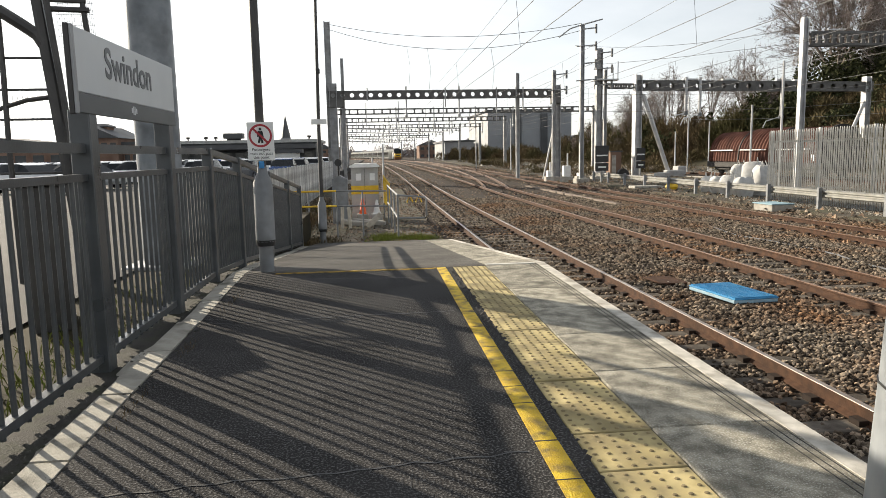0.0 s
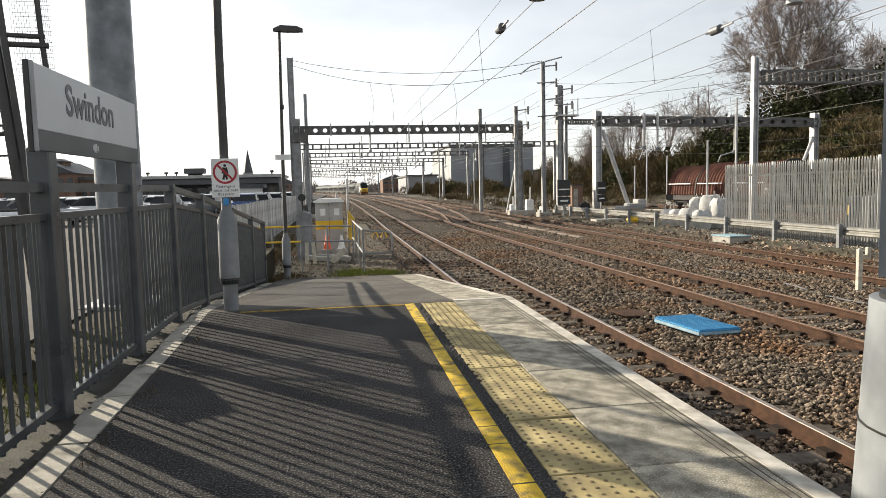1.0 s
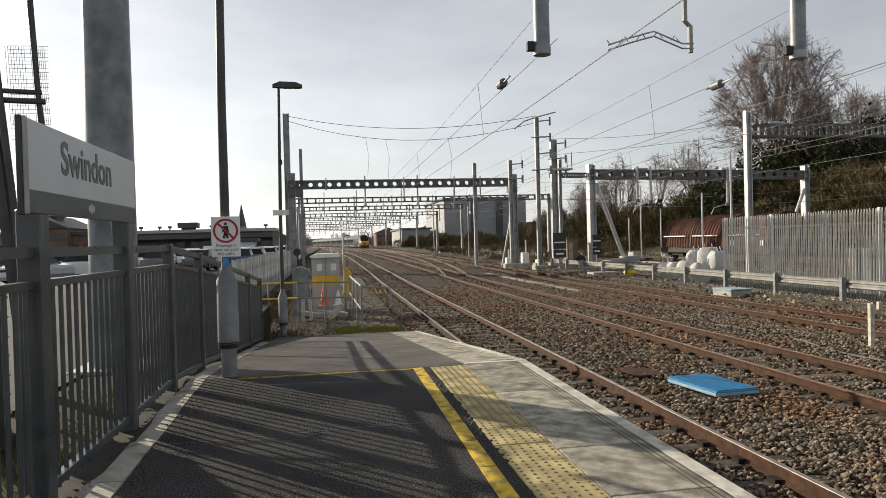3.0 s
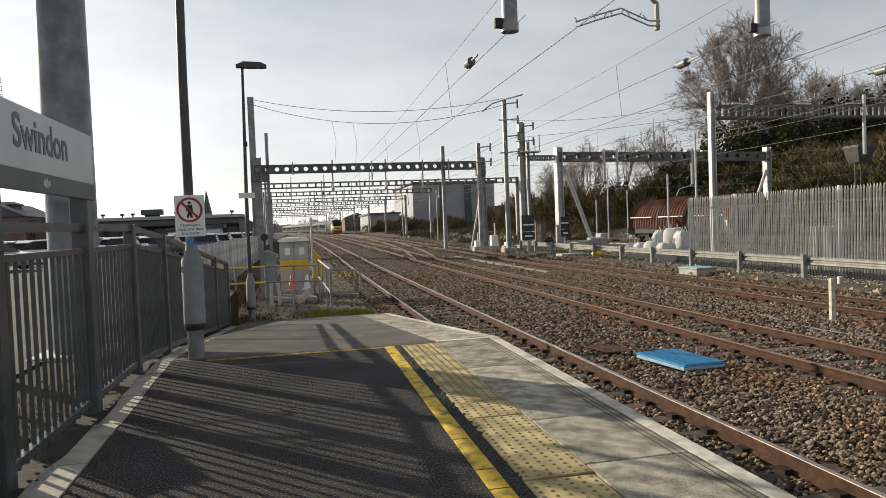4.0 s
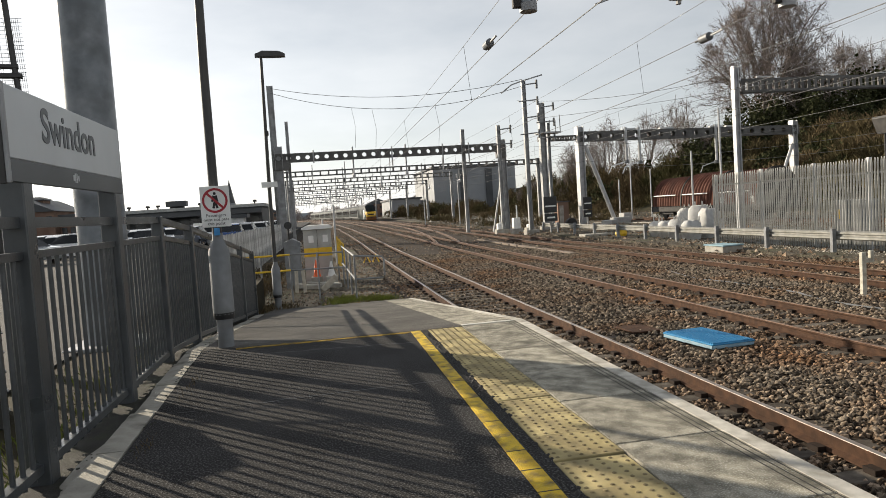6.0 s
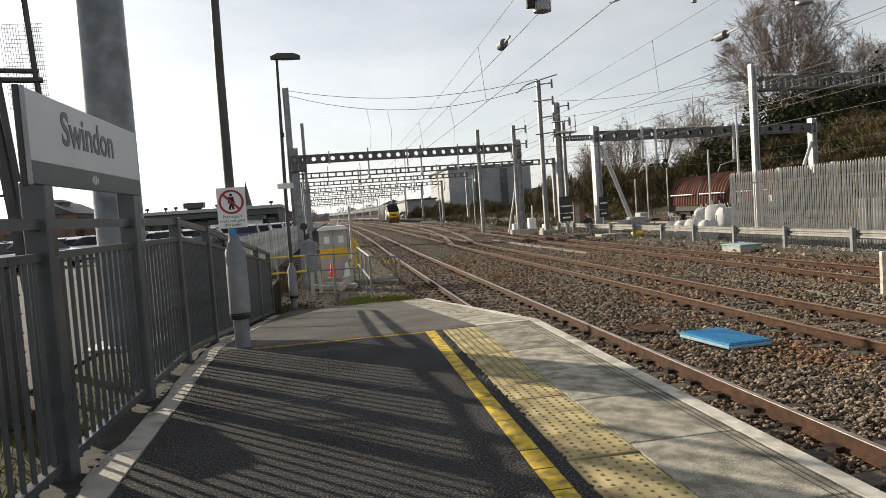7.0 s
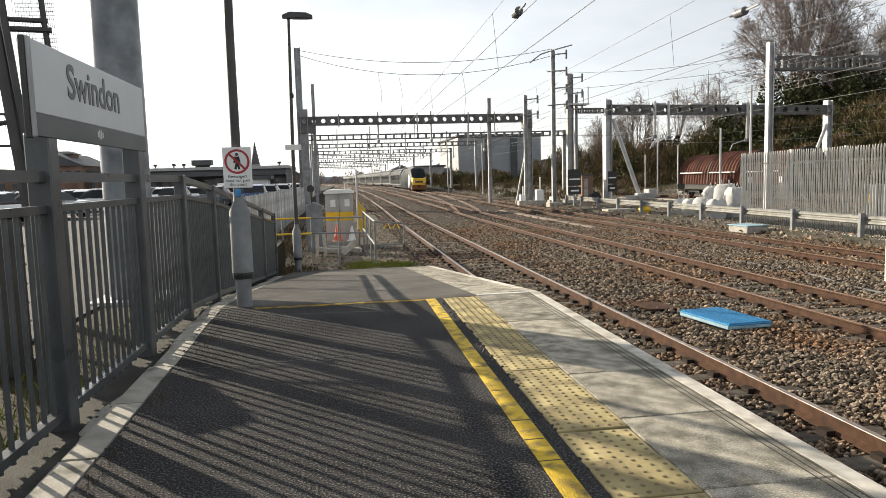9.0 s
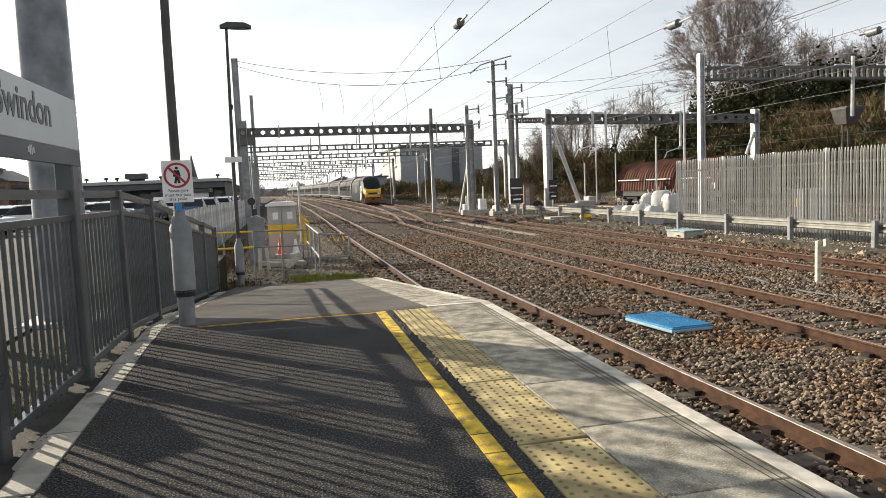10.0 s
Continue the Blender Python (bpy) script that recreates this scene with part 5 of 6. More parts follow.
        part("lower_bar", rbox(x - w * 0.3, x + w * 0.3, y - 0.07, y - 0.055, 0.12, 0.24, 0.004), "paper", s)
    s = thing("small_hut", "small rust-stained relay hut behind the signals", "hut")
    part("body", rbox(21.0, 22.0, 60, 61.2, -1, 1.25, 0.02), "brick", s)
    part("door", rbox(21.12, 21.5, 59.97, 60.0, -0.8, 0.95, 0.005), "concrete", s, "pale door")
    part("roof", rbox(20.9, 22.1, 59.9, 61.3, 1.25, 1.35, 0.02), "shedroof", s)
    # portal over the yard
    g = thing("yard_portal", "pale steel portal with a pierced boom over sidings", "gantry", "overhead gantries")
    b = holed_boom(0, 24.7, 0, 6.55, 7.4, 1.3)
    at = Matrix.Translation((23.35, 60, 0)) @ pose(0, 0, 0, 0, 0, 8)
    part("boom", b, "boom", g, at=at)
    part("post", h_post(0, 0, -1.0, 7.9, 0.62), "galv", g, at=at)
    part("post", h_post(24.1, 0, -1.0, 7.9, 0.6), "galv", g, at=at)
    part("strut", tube(bmesh.new(), [(0.5, -0.1, 6.2), (3.0, -0.6, -1.0)], 0.19, 8), "galv", g, at=at)
    part("strut", tube(bmesh.new(), [(23.9, -0.1, 5.6), (22.0, -0.6, 2.5), (20.0, -0.8, -1.0)], 0.16, 8), "galv", g, at=at)
    for x, z in ((4.6, 3.6), (6.0, 3.5), (14.5, 3.2)):
        d = part("drop_post", tube(bmesh.new(), [(x, -0.3, 7.7), (x, -0.3, z + 1)], 0.13, 8), "galv", g, at=at)
        part("insulator", tube(bmesh.new(), [(x, -0.3, z + 1.1), (x, -0.3, z + 0.8)], 0.22, 8), "insul", d)
        part("arm", tube(bmesh.new(), [(x, -0.3, z + 1.0), (x - 1.6, -0.3, z + 0.6), (x - 1.9, -0.3, z)], 0.05, 6), "galv", d)
    for x in (4.4, 8.4, 14.0, 15.9):
        part("top_fitting", rbox(x, x + 1.5, -0.15, 0.15, 7.45, 7.6, 0.01, None), "galv", g, at=at)
    part("link_boom", ladder_boom(-3.9, -0.35, 0.2, 6.7, 7.15, 0.45), "boom", g, at=at)
    # tall gantry at the palisade
    g = thing("yard_gantry", "tall pale post with a long laddered boom", "gantry", "overhead gantries")
    part("post", h_post(23.95, 37, -1.0, 8.4, 0.32), "galv", g)
    part("boom", ladder_boom(24.2, 46, 37, 6.85, 7.62, 0.42), "boom", g)
    part("post", h_post(45.6, 37, -1.0, 8.0, 0.46), "galv", g)
    for x in (25.2, 29.5, 33, 36):
        part("top_fitting", rbox(x, x + 1.0, 36.8, 36.9, 7.68, 7.76, 0.01, None), "galv", g)
    for x, z in ((34.0, 4.6), (36.5, 4.9)):
        part("drop_post", tube(bmesh.new(), [(x, 36.6, 8.2), (x, 36.6, z)], 0.1, 8), "galv", g)
    f = thing("flood_lamp", "dark square floodlight hood on two posts", "floodlight")
    part("hood", loft(bmesh.new(), [[(38.3 + w, 42 - d, z), (39.6 - w + 0.25 * (z > 5), 42 - d, z), (39.6 - w + 0.25 * (z > 5), 43 + d, z), (38.3 + w, 43 + d, z)] for z, w, d in ((4.55, 0.25, 0.0), (5.6, 0.0, 0.2), (5.75, 0.08, 0.2))]), "pole", f)
    for x in (38.7, 39.15):
        part("post", tube(bmesh.new(), [(x, 42.5, -1), (x, 42.5, 4.6)], 0.06, 8), "pole", f)
    for x, y, h in ((25.3, 44.5, 4.2), (27.8, 62, 3.0), (33, 66, 4.0), (23.4, 37.9, 6.2), (29.0, 62, 6.0), (13.7, 92, 5.3), (17.2, 86, 5.6)):
        p = thing("yard_post", "slim pale yard lighting post", "post", "yard posts")
        part("post", tube(bmesh.new(), [(x, y, -1.05), (x, y, h)], 0.065, 8), "galv", p)


# ---- far side of the line ----
def build_far_side():
    g = thing("guard_rail", "weathered pale steel guard rail on posts", "guard rail")
    prof = [(0, 0.0), (-0.05, 0.04), (-0.05, 0.10), (0, 0.14), (0, 0.17), (-0.05, 0.21), (-0.05, 0.27), (0, 0.31), (0.02, 0.31), (0.02, 0.0)]
    ypost = [14.0, 17.6, 21.2, 24.8, 28.3, 31.8, 35.2, 38.7, 42.3, 45.8, 49.2, 52.6]
    xg = lambda y: 17.25
    for a, b in zip(ypost, ypost[1:]):
        part("beam", loft(bmesh.new(), [[(xg(y) + u, y, -0.58 + v) for u, v in prof] for y in (a + 0.02, b + 0.1)]), "guard", g)
    for y in ypost:
        part("post", rbox(xg(y) - 0.2, xg(y) - 0.055, y - 0.075, y + 0.075, -1.1, -0.19, 0.01), "postgrey", g)
    f = thing("palisade_fence", "tall galvanised palisade security fence", "fence")
    b = bmesh.new()
    for x0, x1 in ((-0.005, 0.012),):
        loft(b, [[(x0, -0.046, z), (x1 + 0.012, 0, z), (x0, 0.046, z)] for z in (-1.02, 1.98)], cap=False, closed=False)
        vs = [b.verts.new(p) for p in ((x0, -0.046, 1.98), (x1 + 0.012, 0, 1.98), (x0, 0.046, 1.98), (x0, 0.02, 2.12), (x0, -0.02, 2.12))]
        b.faces.new(vs)
    me = mesh_of("pale", b, "pale")
    y = 10.0
    while y < 30.4:
        share("pale", me, f, pose(18.3, y, random.uniform(-0.015, 0.015), 0, random.uniform(-0.4, 0.4), 180))
        y += 0.136
    for z in (-0.55, 1.62):
        part("rail", rbox(18.33, 18.38, 10, 30.4, z - 0.035, z + 0.035, 0.006), "pale", f)
    for y in (10.2, 12.9, 15.6, 18.3, 21.0, 23.7, 26.9, 30.35):
        part("post", rbox(18.38, 18.5, y - 0.06, y + 0.06, -1.1, 2.15 if y < 30 else 2.1, 0.008), "galv", f)
    for z in (-0.55, 1.62):
        part("return_rail", rbox(18.4, 22.0, 30.4, 30.44, z - 0.035, z + 0.035, 0.006), "pale", f)
    k = thing("yard_cabinet", "grey cabinet with a yellow tag behind the palisade", "cabinet")
    part("body", rbox(19.2, 19.9, 22.3, 23.7, -1.0, 0.7, 0.02), "postgrey", k)
    part("tag", rbox(19.18, 19.2, 23.3, 23.5, 0.0, 0.35, 0.004), "hazard", k, "yellow tag")
    rs = random.Random(8)
    for x, y, s, h in ((18.35, 32.6, 0.9, 0.95), (18.4, 34.0, 0.9, 1.0), (18.5, 35.4, 0.9, 0.9), (19.6, 33.0, 0.95, 1.5), (19.9, 34.5, 1.0, 1.65), (20.1, 36.1, 0.95, 1.5), (18.7, 36.8, 0.9, 0.85)):
        b = thing("bulk_bag", "sagging white woven bulk bag", "bulk bag", "bulk bags")
        bm = bmesh.new()
        rings = []
        for j in range(8):
            v = j / 7
            w = s * 0.5 * (0.88 + 0.2 * math.sin(v * math.pi)) * (1 if v < 0.9 else 0.75)
            ring = []
            for q in range(20):
                a = q * math.tau / 20
                sq = 1 / max(abs(math.cos(a)), abs(math.sin(a))) ** 0.55
                ring.append((w * sq * math.cos(a) * (1 + rs.uniform(-0.06, 0.06)), w * sq * math.sin(a) * (1 + rs.uniform(-0.06, 0.06)), h * v + rs.uniform(-0.03, 0.05) * (v > 0.1)))
            rings.append(ring)
        loft(bm, rings)
        part("sack", bm, "bag", b, smooth=True)
        for cx, cy in ((-0.35, -0.35), (0.35, 0.35)):
            part("loop", tube(bmesh.new(), [(s * cx - 0.12, s * cy, h * 0.9), (s * cx, s * cy, h + 0.22), (s * cx + 0.14, s * cy, h * 0.92)], 0.03, 5), "bag", b)
        b.matrix_basis = pose(x, y, -1.02, 0, 0, rs.uniform(0, 90))
    c = thing("cable_pit", "low box with a pale blue cover", "cable pit")
    part("wall", rbox(-0.45, 0.45, -0.6, 0.6, 0, 0.26, 0.02), "concrete", c)
    part("cover", rbox(-0.48, 0.48, -0.64, 0.64, 0.26, 0.31, 0.012), "bluegrey", c, "pale blue cover")
    c.matrix_basis = pose(15.75, 25.6, -1.1, 0, 0, 4)
    c = thing("grey_cover", "pale grey flat cable cover near the track", "cover")
    part("cover", rbox(16.2, 18.0, 41.5, 42.6, -1.05, -0.85, 0.02), "concrete", c)
    for k in range(11):
        t = thing("trough_lid", "short pale concrete lid lying between tracks", "concrete lid", "row of concrete lids")
        part("lid", rbox(-0.15, 0.15, -0.75, 0.75, 0, 0.12, 0.02), "lid", t)
        y = 30.5 + 1.75 * k
        t.matrix_basis = pose(11.0 + 0.0 * k, y, -1.1, random.uniform(-1, 1), 0, random.uniform(-2, 2))
    p = thing("track_post", "short white post with a forked top beside the track", "post")
    part("shaft", rbox(-0.05, 0.05, -0.05, 0.05, 0, 0.95, 0.01), "cream", p)
    part("arm", rbox(-0.02, 0.24, -0.04, 0.04, 0.72, 0.82, 0.01), "cream", p)
    part("prong", rbox(0.16, 0.25, -0.045, 0.045, 0.72, 0.98, 0.01), "cream", p)
    part("foot", rbox(-0.14, 0.14, -0.14, 0.14, -0.05, 0.05, 0.01), "concrete", p)
    p.matrix_basis = pose(11.2, 13.05, -1.1)
    # cover plates in the six-foot
    c = thing("blue_cover", "bright blue ribbed cover lying on the ballast", "cover")
    part("slab", rbox(-0.40, 0.40, -0.60, 0.60, 0.0, 0.06, 0.012), "bluelight", c)
    t = part("top_sheet", rbox(-0.405, 0.405, -0.605, 0.605, 0.06, 0.082, 0.006), "blue", c)
    rib = mesh_of("rib", box(bmesh.new(), -0.38, 0.38, -0.011, 0.011, 0.082, 0.100), "blue")
    for k in range(30):
        share("rib", rib, t, pose(0, -0.57 + 0.0393 * k, 0))
    c.matrix_basis = pose(5.96, 10.33, -1.055, 0.6, 1.2, 9)
    c = thing("rusty_plate", "rusty brown steel plate on the ballast", "plate")
    part("plate", rbox(-0.28, 0.28, -0.33, 0.33, 0, 0.03, 0.006), "rust", c)
    c.matrix_basis = pose(5.46, 11.8, -1.06, 1, 2, 8)
    # cable along the ballast
    c = thing("ground_cable", "thin pale cable snaking over the ballast", "cable")
    part("cable", tube(bmesh.new(), [(10.2 + 0.18 * math.sin(k * 1.1) + 0.02 * k, 8 + k * 1.0, -1.06 + 0.015 * math.sin(k * 2.3)) for k in range(14)], 0.018, 6), "insul", c, smooth=True)


def build_yard_clutter():
    rs = np.random.RandomState(9)
    tet = np.array([(1, 0, 0), (-0.5, 0.87, 0), (-0.5, -0.87, 0), (0, 0, 0.85)], float)
    tri = np.array([(0, 1, 3), (1, 2, 3), (2, 0, 3)])

    def rubble(name, label, n, x0, x1, y0, y1, lo, hi, col, z=-1.02):
        x, y = rs.uniform(x0, x1, n), rs.uniform(y0, y1, n)
        v = tet[None] * (rs.uniform(lo, hi, n)[:, None, None] * rs.uniform(0.6, 1.4, (n, 4, 3)))
        a = rs.rand(n) * math.tau
        ca, sa = np.cos(a)[:, None], np.sin(a)[:, None]
        v = np.stack([v[..., 0] * ca - v[..., 1] * sa + x[:, None], v[..., 0] * sa + v[..., 1] * ca + y[:, None], v[..., 2] + z + 0.006 * (y[:, None] - 40).clip(0, 120)], -1)
        f = (tri[None] + 4 * np.arange(n)[:, None, None]).reshape(-1, 3)
        tagged(raw(name, v.reshape(-1, 3).tolist(), f.tolist(), col), label, "rubble", kind="stuff")

    rubble("yard_stones", "loose stones and dirt across the yard", 16000, 15.2, 45, 15, 110, 0.03, 0.13, "stone")
    rubble("pale_rubble", "scattered pale rubble by the guard rail", 2600, 16.9, 18.2, 14, 32, 0.015, 0.055, "rubble")
    rubble("white_rubble", "heaps of white sacks and rubble far off", 190, 17, 34, 62, 112, 0.10, 0.34, "rubble")
    rubble("far_ballast", "coarse ballast along the far lines", 16000, -2, 16, 36, 120, 0.04, 0.10, "stone", BED_Z)
    rubble("mid_ballast", "coarse brown ballast between the running lines", 15000, 5.2, 15.4, 14, 38, 0.03, 0.065, "stone", BED_Z + 0.02)
    rubble("ramp_gravel", "coarse gravel beyond the ramp", 6000, -3.2, 2.2, 18.3, 40, 0.015, 0.05, "stone", -1.0)
    for x, y, L, rz in ((20.5, 48, 9, 2), (22.0, 52, 12, -1), (26, 56, 10, 14), (19.6, 58, 6, 3), (33, 60, 8, 20), (23.0, 46, 5, 60)):
        t = thing("concrete_trough", "long pale concrete cable trough in the yard", "cable trough", "cable troughs")
        part("trough", rbox(-0.22, 0.22, -L / 2, L / 2, 0, 0.22, 0.02), "concrete", t)
        t.matrix_basis = pose(x, y, -1.04, 0, 0, rz)
    for x, y, w, h, rz in ((26.2, 58.5, 1.5, 0.5, 10), (24.6, 57.2, 1.1, 0.35, 40), (27.6, 60.5, 0.8, 0.8, 5), (33, 64, 1.6, 0.4, 30), (33.5, 58, 1.2, 0.35, 70)):
        t = thing("pallet_load", "pale stacked materials on the yard ground", "stack", "stacks of materials")
        part("load", rbox(-w / 2, w / 2, -0.5, 0.5, 0.12, h + 0.12, 0.04), "bag", t)
        part("pallet", rbox(-w / 2, w / 2, -0.5, 0.5, 0, 0.12, 0.01), "timber", t)
        t.matrix_basis = pose(x, y, -1.03, 0, 0, rz)
    t = thing("yellow_sack", "small yellow sack behind the guard rail", "sack")
    part("sack", tube(bmesh.new(), [(17.9, 40.0, -1.0), (17.9, 40.0, -0.85), (17.9, 40.0, -0.62), (17.9, 40.0, -0.5)], [0.3, 0.38, 0.3, 0.08], 10), "hazard", t, smooth=True)
    t = thing("cable_drum", "dark round cable drum beside the portal", "cable drum")
    part("drum", tube(bmesh.new(), [(20.4, 55, -0.55), (20.4, 55.5, -0.55)], 0.45, 16), "dark", t)


def build_wagon():
    w = thing("hood_wagon", "rusty brown ribbed telescopic-hood railway wagon", "railway wagon")
    L, n = 14.4, 44
    arch = [(1.35 * math.cos(a), 0.9 + 1.35 * (0.15 + math.sin(a) * 1.15)) for a in (math.pi * k / 14 for k in range(15))]
    arch = [(1.38, 0.75)] + arch + [(-1.38, 0.75)]
    for i, (a, b, s) in enumerate(((0, 4.9, 1.0), (4.9, 9.6, 1.05), (9.6, L, 1.0))):
        bm = bmesh.new()
        k = 0
        rings = []
        y = a
        while y <= b + 1e-6:
            o = s * (1.0 + (0.05 if k % 4 in (1, 2) else 0.0))
            rings.append([(x * o, y, 0.75 + (z - 0.75) * o) for x, z in arch])
            y += 0.105
            k += 1
        loft(bm, rings)
        h = part("hood", bm, "wagon", w)
        part("hood_frame", loft(bmesh.new(), [[(x * 1.09, y, 0.75 + (z - 0.75) * 1.09) for x, z in arch] for y in (a - 0.06, a + 0.06)]), "dark", h)
        part("grab_rail", tube(bmesh.new(), [(-1.55 * s, a + 0.6, 1.5), (-1.55 * s, b - 0.6, 1.5)], 0.04, 6), "paper", h, "pale grab rail")
    part("underframe", rbox(-1.35, 1.35, -0.4, L + 0.4, 0.35, 0.75, 0.03), "dark", w)
    for y in (1.8, L - 1.8):
        bo = part("bogie", rbox(-1.15, 1.15, y - 1.2, y + 1.2, 0.15, 0.5, 0.05), "dark", w)
        for dy in (-0.9, 0.9):
            for s in (-0.75, 0.75):
                part("wheel", tube(bmesh.new(), [(s - 0.06, y + dy, 0.25), (s + 0.06, y + dy, 0.25)], 0.42, 16), "dark", bo)
    for y in (0.4, 3.8, 7.5):
        part("plate", rbox(-1.42, -1.38, y, y + 0.4, 0.85, 1.2, 0.005), "paper", w, "pale data plate")
    w.matrix_basis = pose(29.3, 41.0, -0.5) @ Matrix.Diagonal((1.08, 1.0, 1.15, 1.0))
    t = thing("siding_track", "short rusty siding under the wagon", "railway track", kind="structure")
    for s in (-0.75, 0.75):
        part("rail", rbox(s - 0.035, s + 0.035, -18, 16, -0.16, 0, 0.006), "rust", t, at=Matrix.Translation((29.3, 46, -0.7)))
    part("siding_bed", rbox(-1.9, 1.9, -18, 16, -0.5, -0.14, 0.05), "ground", t, at=Matrix.Translation((29.3, 46, -0.7)))


# ---- train ----
def body_ring(y, w=1.0, h=1.0, low=0.35, drop=0.0):
    pts = [(-1.28, low), (-1.36, 1.0), (-1.37, 2.2), (-1.28, 2.9), (-1.05, 3.35), (-0.6, 3.68), (0, 3.78), (0.6, 3.68), (1.05, 3.35), (1.28, 2.9), (1.37, 2.2), (1.36, 1.0), (1.28, low)]
    return [(x * w, y, low + (z - low) * h - drop) for x, z in pts]


def bogie(parent, y):
    b = part("bogie", rbox(-1.1, 1.1, y - 1.5, y + 1.5, 0.3, 0.75, 0.05), "dark", parent)
    wm = mesh_of("wheel", tube(bmesh.new(), [(-0.06, 0, 0), (0.06, 0, 0)], 0.46, 16), "dark", True)
    for dy in (-1.2, 1.2):
        for s in (-0.75, 0.75):
            share("wheel", wm, b, pose(s, y + dy, 0.46))


def build_power_car():
    t = thing("power_car", "dark green diesel power car with yellow nose", "train", "approaching train")
    part("body", loft(bmesh.new(), [body_ring(3.4), body_ring(17.4)]), "green", t, smooth=True)
    part("roof", loft(bmesh.new(), [[(x * 1.0, y, z + 0.03) for x, z in ((-1.1, 3.30), (-0.6, 3.68), (0, 3.8), (0.6, 3.68), (1.1, 3.30))] for y in (3.5, 17.3)], cap=False, closed=False), "roof", t, smooth=True)
    part("cab", loft(bmesh.new(), [body_ring(3.4), body_ring(2.6, 0.99, 0.985), body_ring(1.7, 0.95, 0.86, 0.35), body_ring(0.9, 0.88, 0.66, 0.35), body_ring(0.3, 0.8, 0.53, 0.35)]), "green", t, smooth=True)
    nz = lambda y, w, z0, z1: [(-w * 0.92, y, z0), (-w, y, (z0 + z1) / 2), (-w * 0.95, y, z1 - 0.1), (-w * 0.8, y, z1), (w * 0.8, y, z1), (w * 0.95, y, z1 - 0.1), (w, y, (z0 + z1) / 2), (w * 0.92, y, z0)]
    part("nose", loft(bmesh.new(), [nz(1.0, 1.23, 0.92, 2.16), nz(0.6, 1.17, 0.92, 2.10), nz(0.2, 1.08, 0.92, 1.98), nz(0.0, 0.95, 0.95, 1.8)]), "nose", t, "yellow wedge nose", smooth=True)
    # pale strips paint the light reflected off each cab side
    for s in (-1, 1):
        part("side_panel", loft(bmesh.new(), [[(s * (x + 0.012), y, z0), (s * (x + 0.012), y, z1), (s * (x - 0.13), y, z2)] for y, x, z0, z1, z2 in ((3.38, 1.375, 0.5, 2.3, 2.95), (2.4, 1.36, 0.6, 2.2, 2.75), (1.5, 1.285, 1.25, 1.85, 2.2))], cap=False, closed=False), "silver", t, "bright highlight on the cab side")
    part("windscreen", loft(bmesh.new(), [[(-w, y, z), (w, y, z), (w, y + 0.03, z + 0.02), (-w, y + 0.03, z + 0.02)] for w, y, z in ((1.02, 0.62, 2.2), (1.05, 1.0, 2.6), (1.05, 1.62, 3.1), (0.9, 2.15, 3.45))]), "glass", t, "sloping black windscreen")
    part("roof_dome", loft(bmesh.new(), [[(x * w, y, z + 0.02) for x, z in ((-1.1, z0), (-0.6, z1), (0, z1 + 0.1), (0.6, z1), (1.1, z0))] for y, w, z0, z1 in ((3.5, 1.0, 3.32, 3.7), (2.7, 0.98, 3.27, 3.64), (2.15, 0.85, 3.2, 3.4))], cap=False, closed=False), "black", t)
    part("lamp_panel", rbox(-0.6, 0.6, -0.03, 0.14, 1.3, 1.55, 0.02), "black", t)
    for s in (-0.8, 0.8):
        part("headlight", tube(bmesh.new(), [(s * 0.95, -0.02, 1.42), (s * 0.95, 0.18, 1.42)], 0.11, 12), "paper", t)
    part("valance", rbox(-1.14, 1.14, 0.04, 1.6, 0.2, 0.915, 0.08), "valance", t, "grimy brown valance")
    part("coupler", rbox(-0.2, 0.2, -0.1, 0.3, 0.55, 0.85, 0.03), "dark", t)
    for s in (-1, 1):
        part("cab_door_window", rbox(s * 1.372 - 0.01, s * 1.372 + 0.01, 3.7, 4.2, 2.0, 2.8, 0.004), "glass", t)
        part("grille", rbox(s * 1.372 - 0.012, s * 1.372 + 0.012, 8.0, 11.5, 1.6, 2.6, 0.004), "dark", t)
    part("underframe", rbox(-1.2, 1.2, 3.2, 17.2, 0.4, 0.95, 0.05), "dark", t)
    for y in (3.6, 14.0):
        bogie(t, y)
    return t


def build_coach():
    c = thing("passenger_coach", "dark green passenger coach with dark windows", "train", "approaching train")
    part("body", loft(bmesh.new(), [body_ring(0.25, 1, 1, 0.7), body_ring(22.75, 1, 1, 0.7)]), "green", c, smooth=True)
    part("roof", loft(bmesh.new(), [[(x, y, z + 0.03) for x, z in ((-1.18, 3.14), (-0.6, 3.68), (0, 3.8), (0.6, 3.68), (1.18, 3.14))] for y in (0.27, 22.73)], cap=False, closed=False), "roof", c, smooth=True)
    win = mesh_of("window", rbox(-0.012, 0.012, -0.95, 0.95, 1.75, 2.6, 0.01), "glass")
    for s in (-1.375, 1.375):
        part("skirt", rbox(s * 0.985 - 0.01, s * 0.985 + 0.01, 0.5, 22.5, 0.72, 0.95, 0.004), "roof", c, "pale grey lower skirt")
        for k in range(8):
            share("window", win, c, pose(s, 3.1 + 2.4 * k, 0))
        for y in (0.9, 22.1):
            part("door", rbox(s - 0.012, s + 0.012, y - 0.4, y + 0.4, 0.95, 2.85, 0.008), "roof", c, "grey coach door")
    part("underframe", rbox(-1.15, 1.15, 4.5, 18.5, 0.35, 0.85, 0.05), "dark", c)
    part("gangway", rbox(-0.6, 0.6, -0.05, 0.25, 0.9, 3.0, 0.02), "black", c)
    for y in (3.5, 19.5):
        bogie(c, y)
    return c


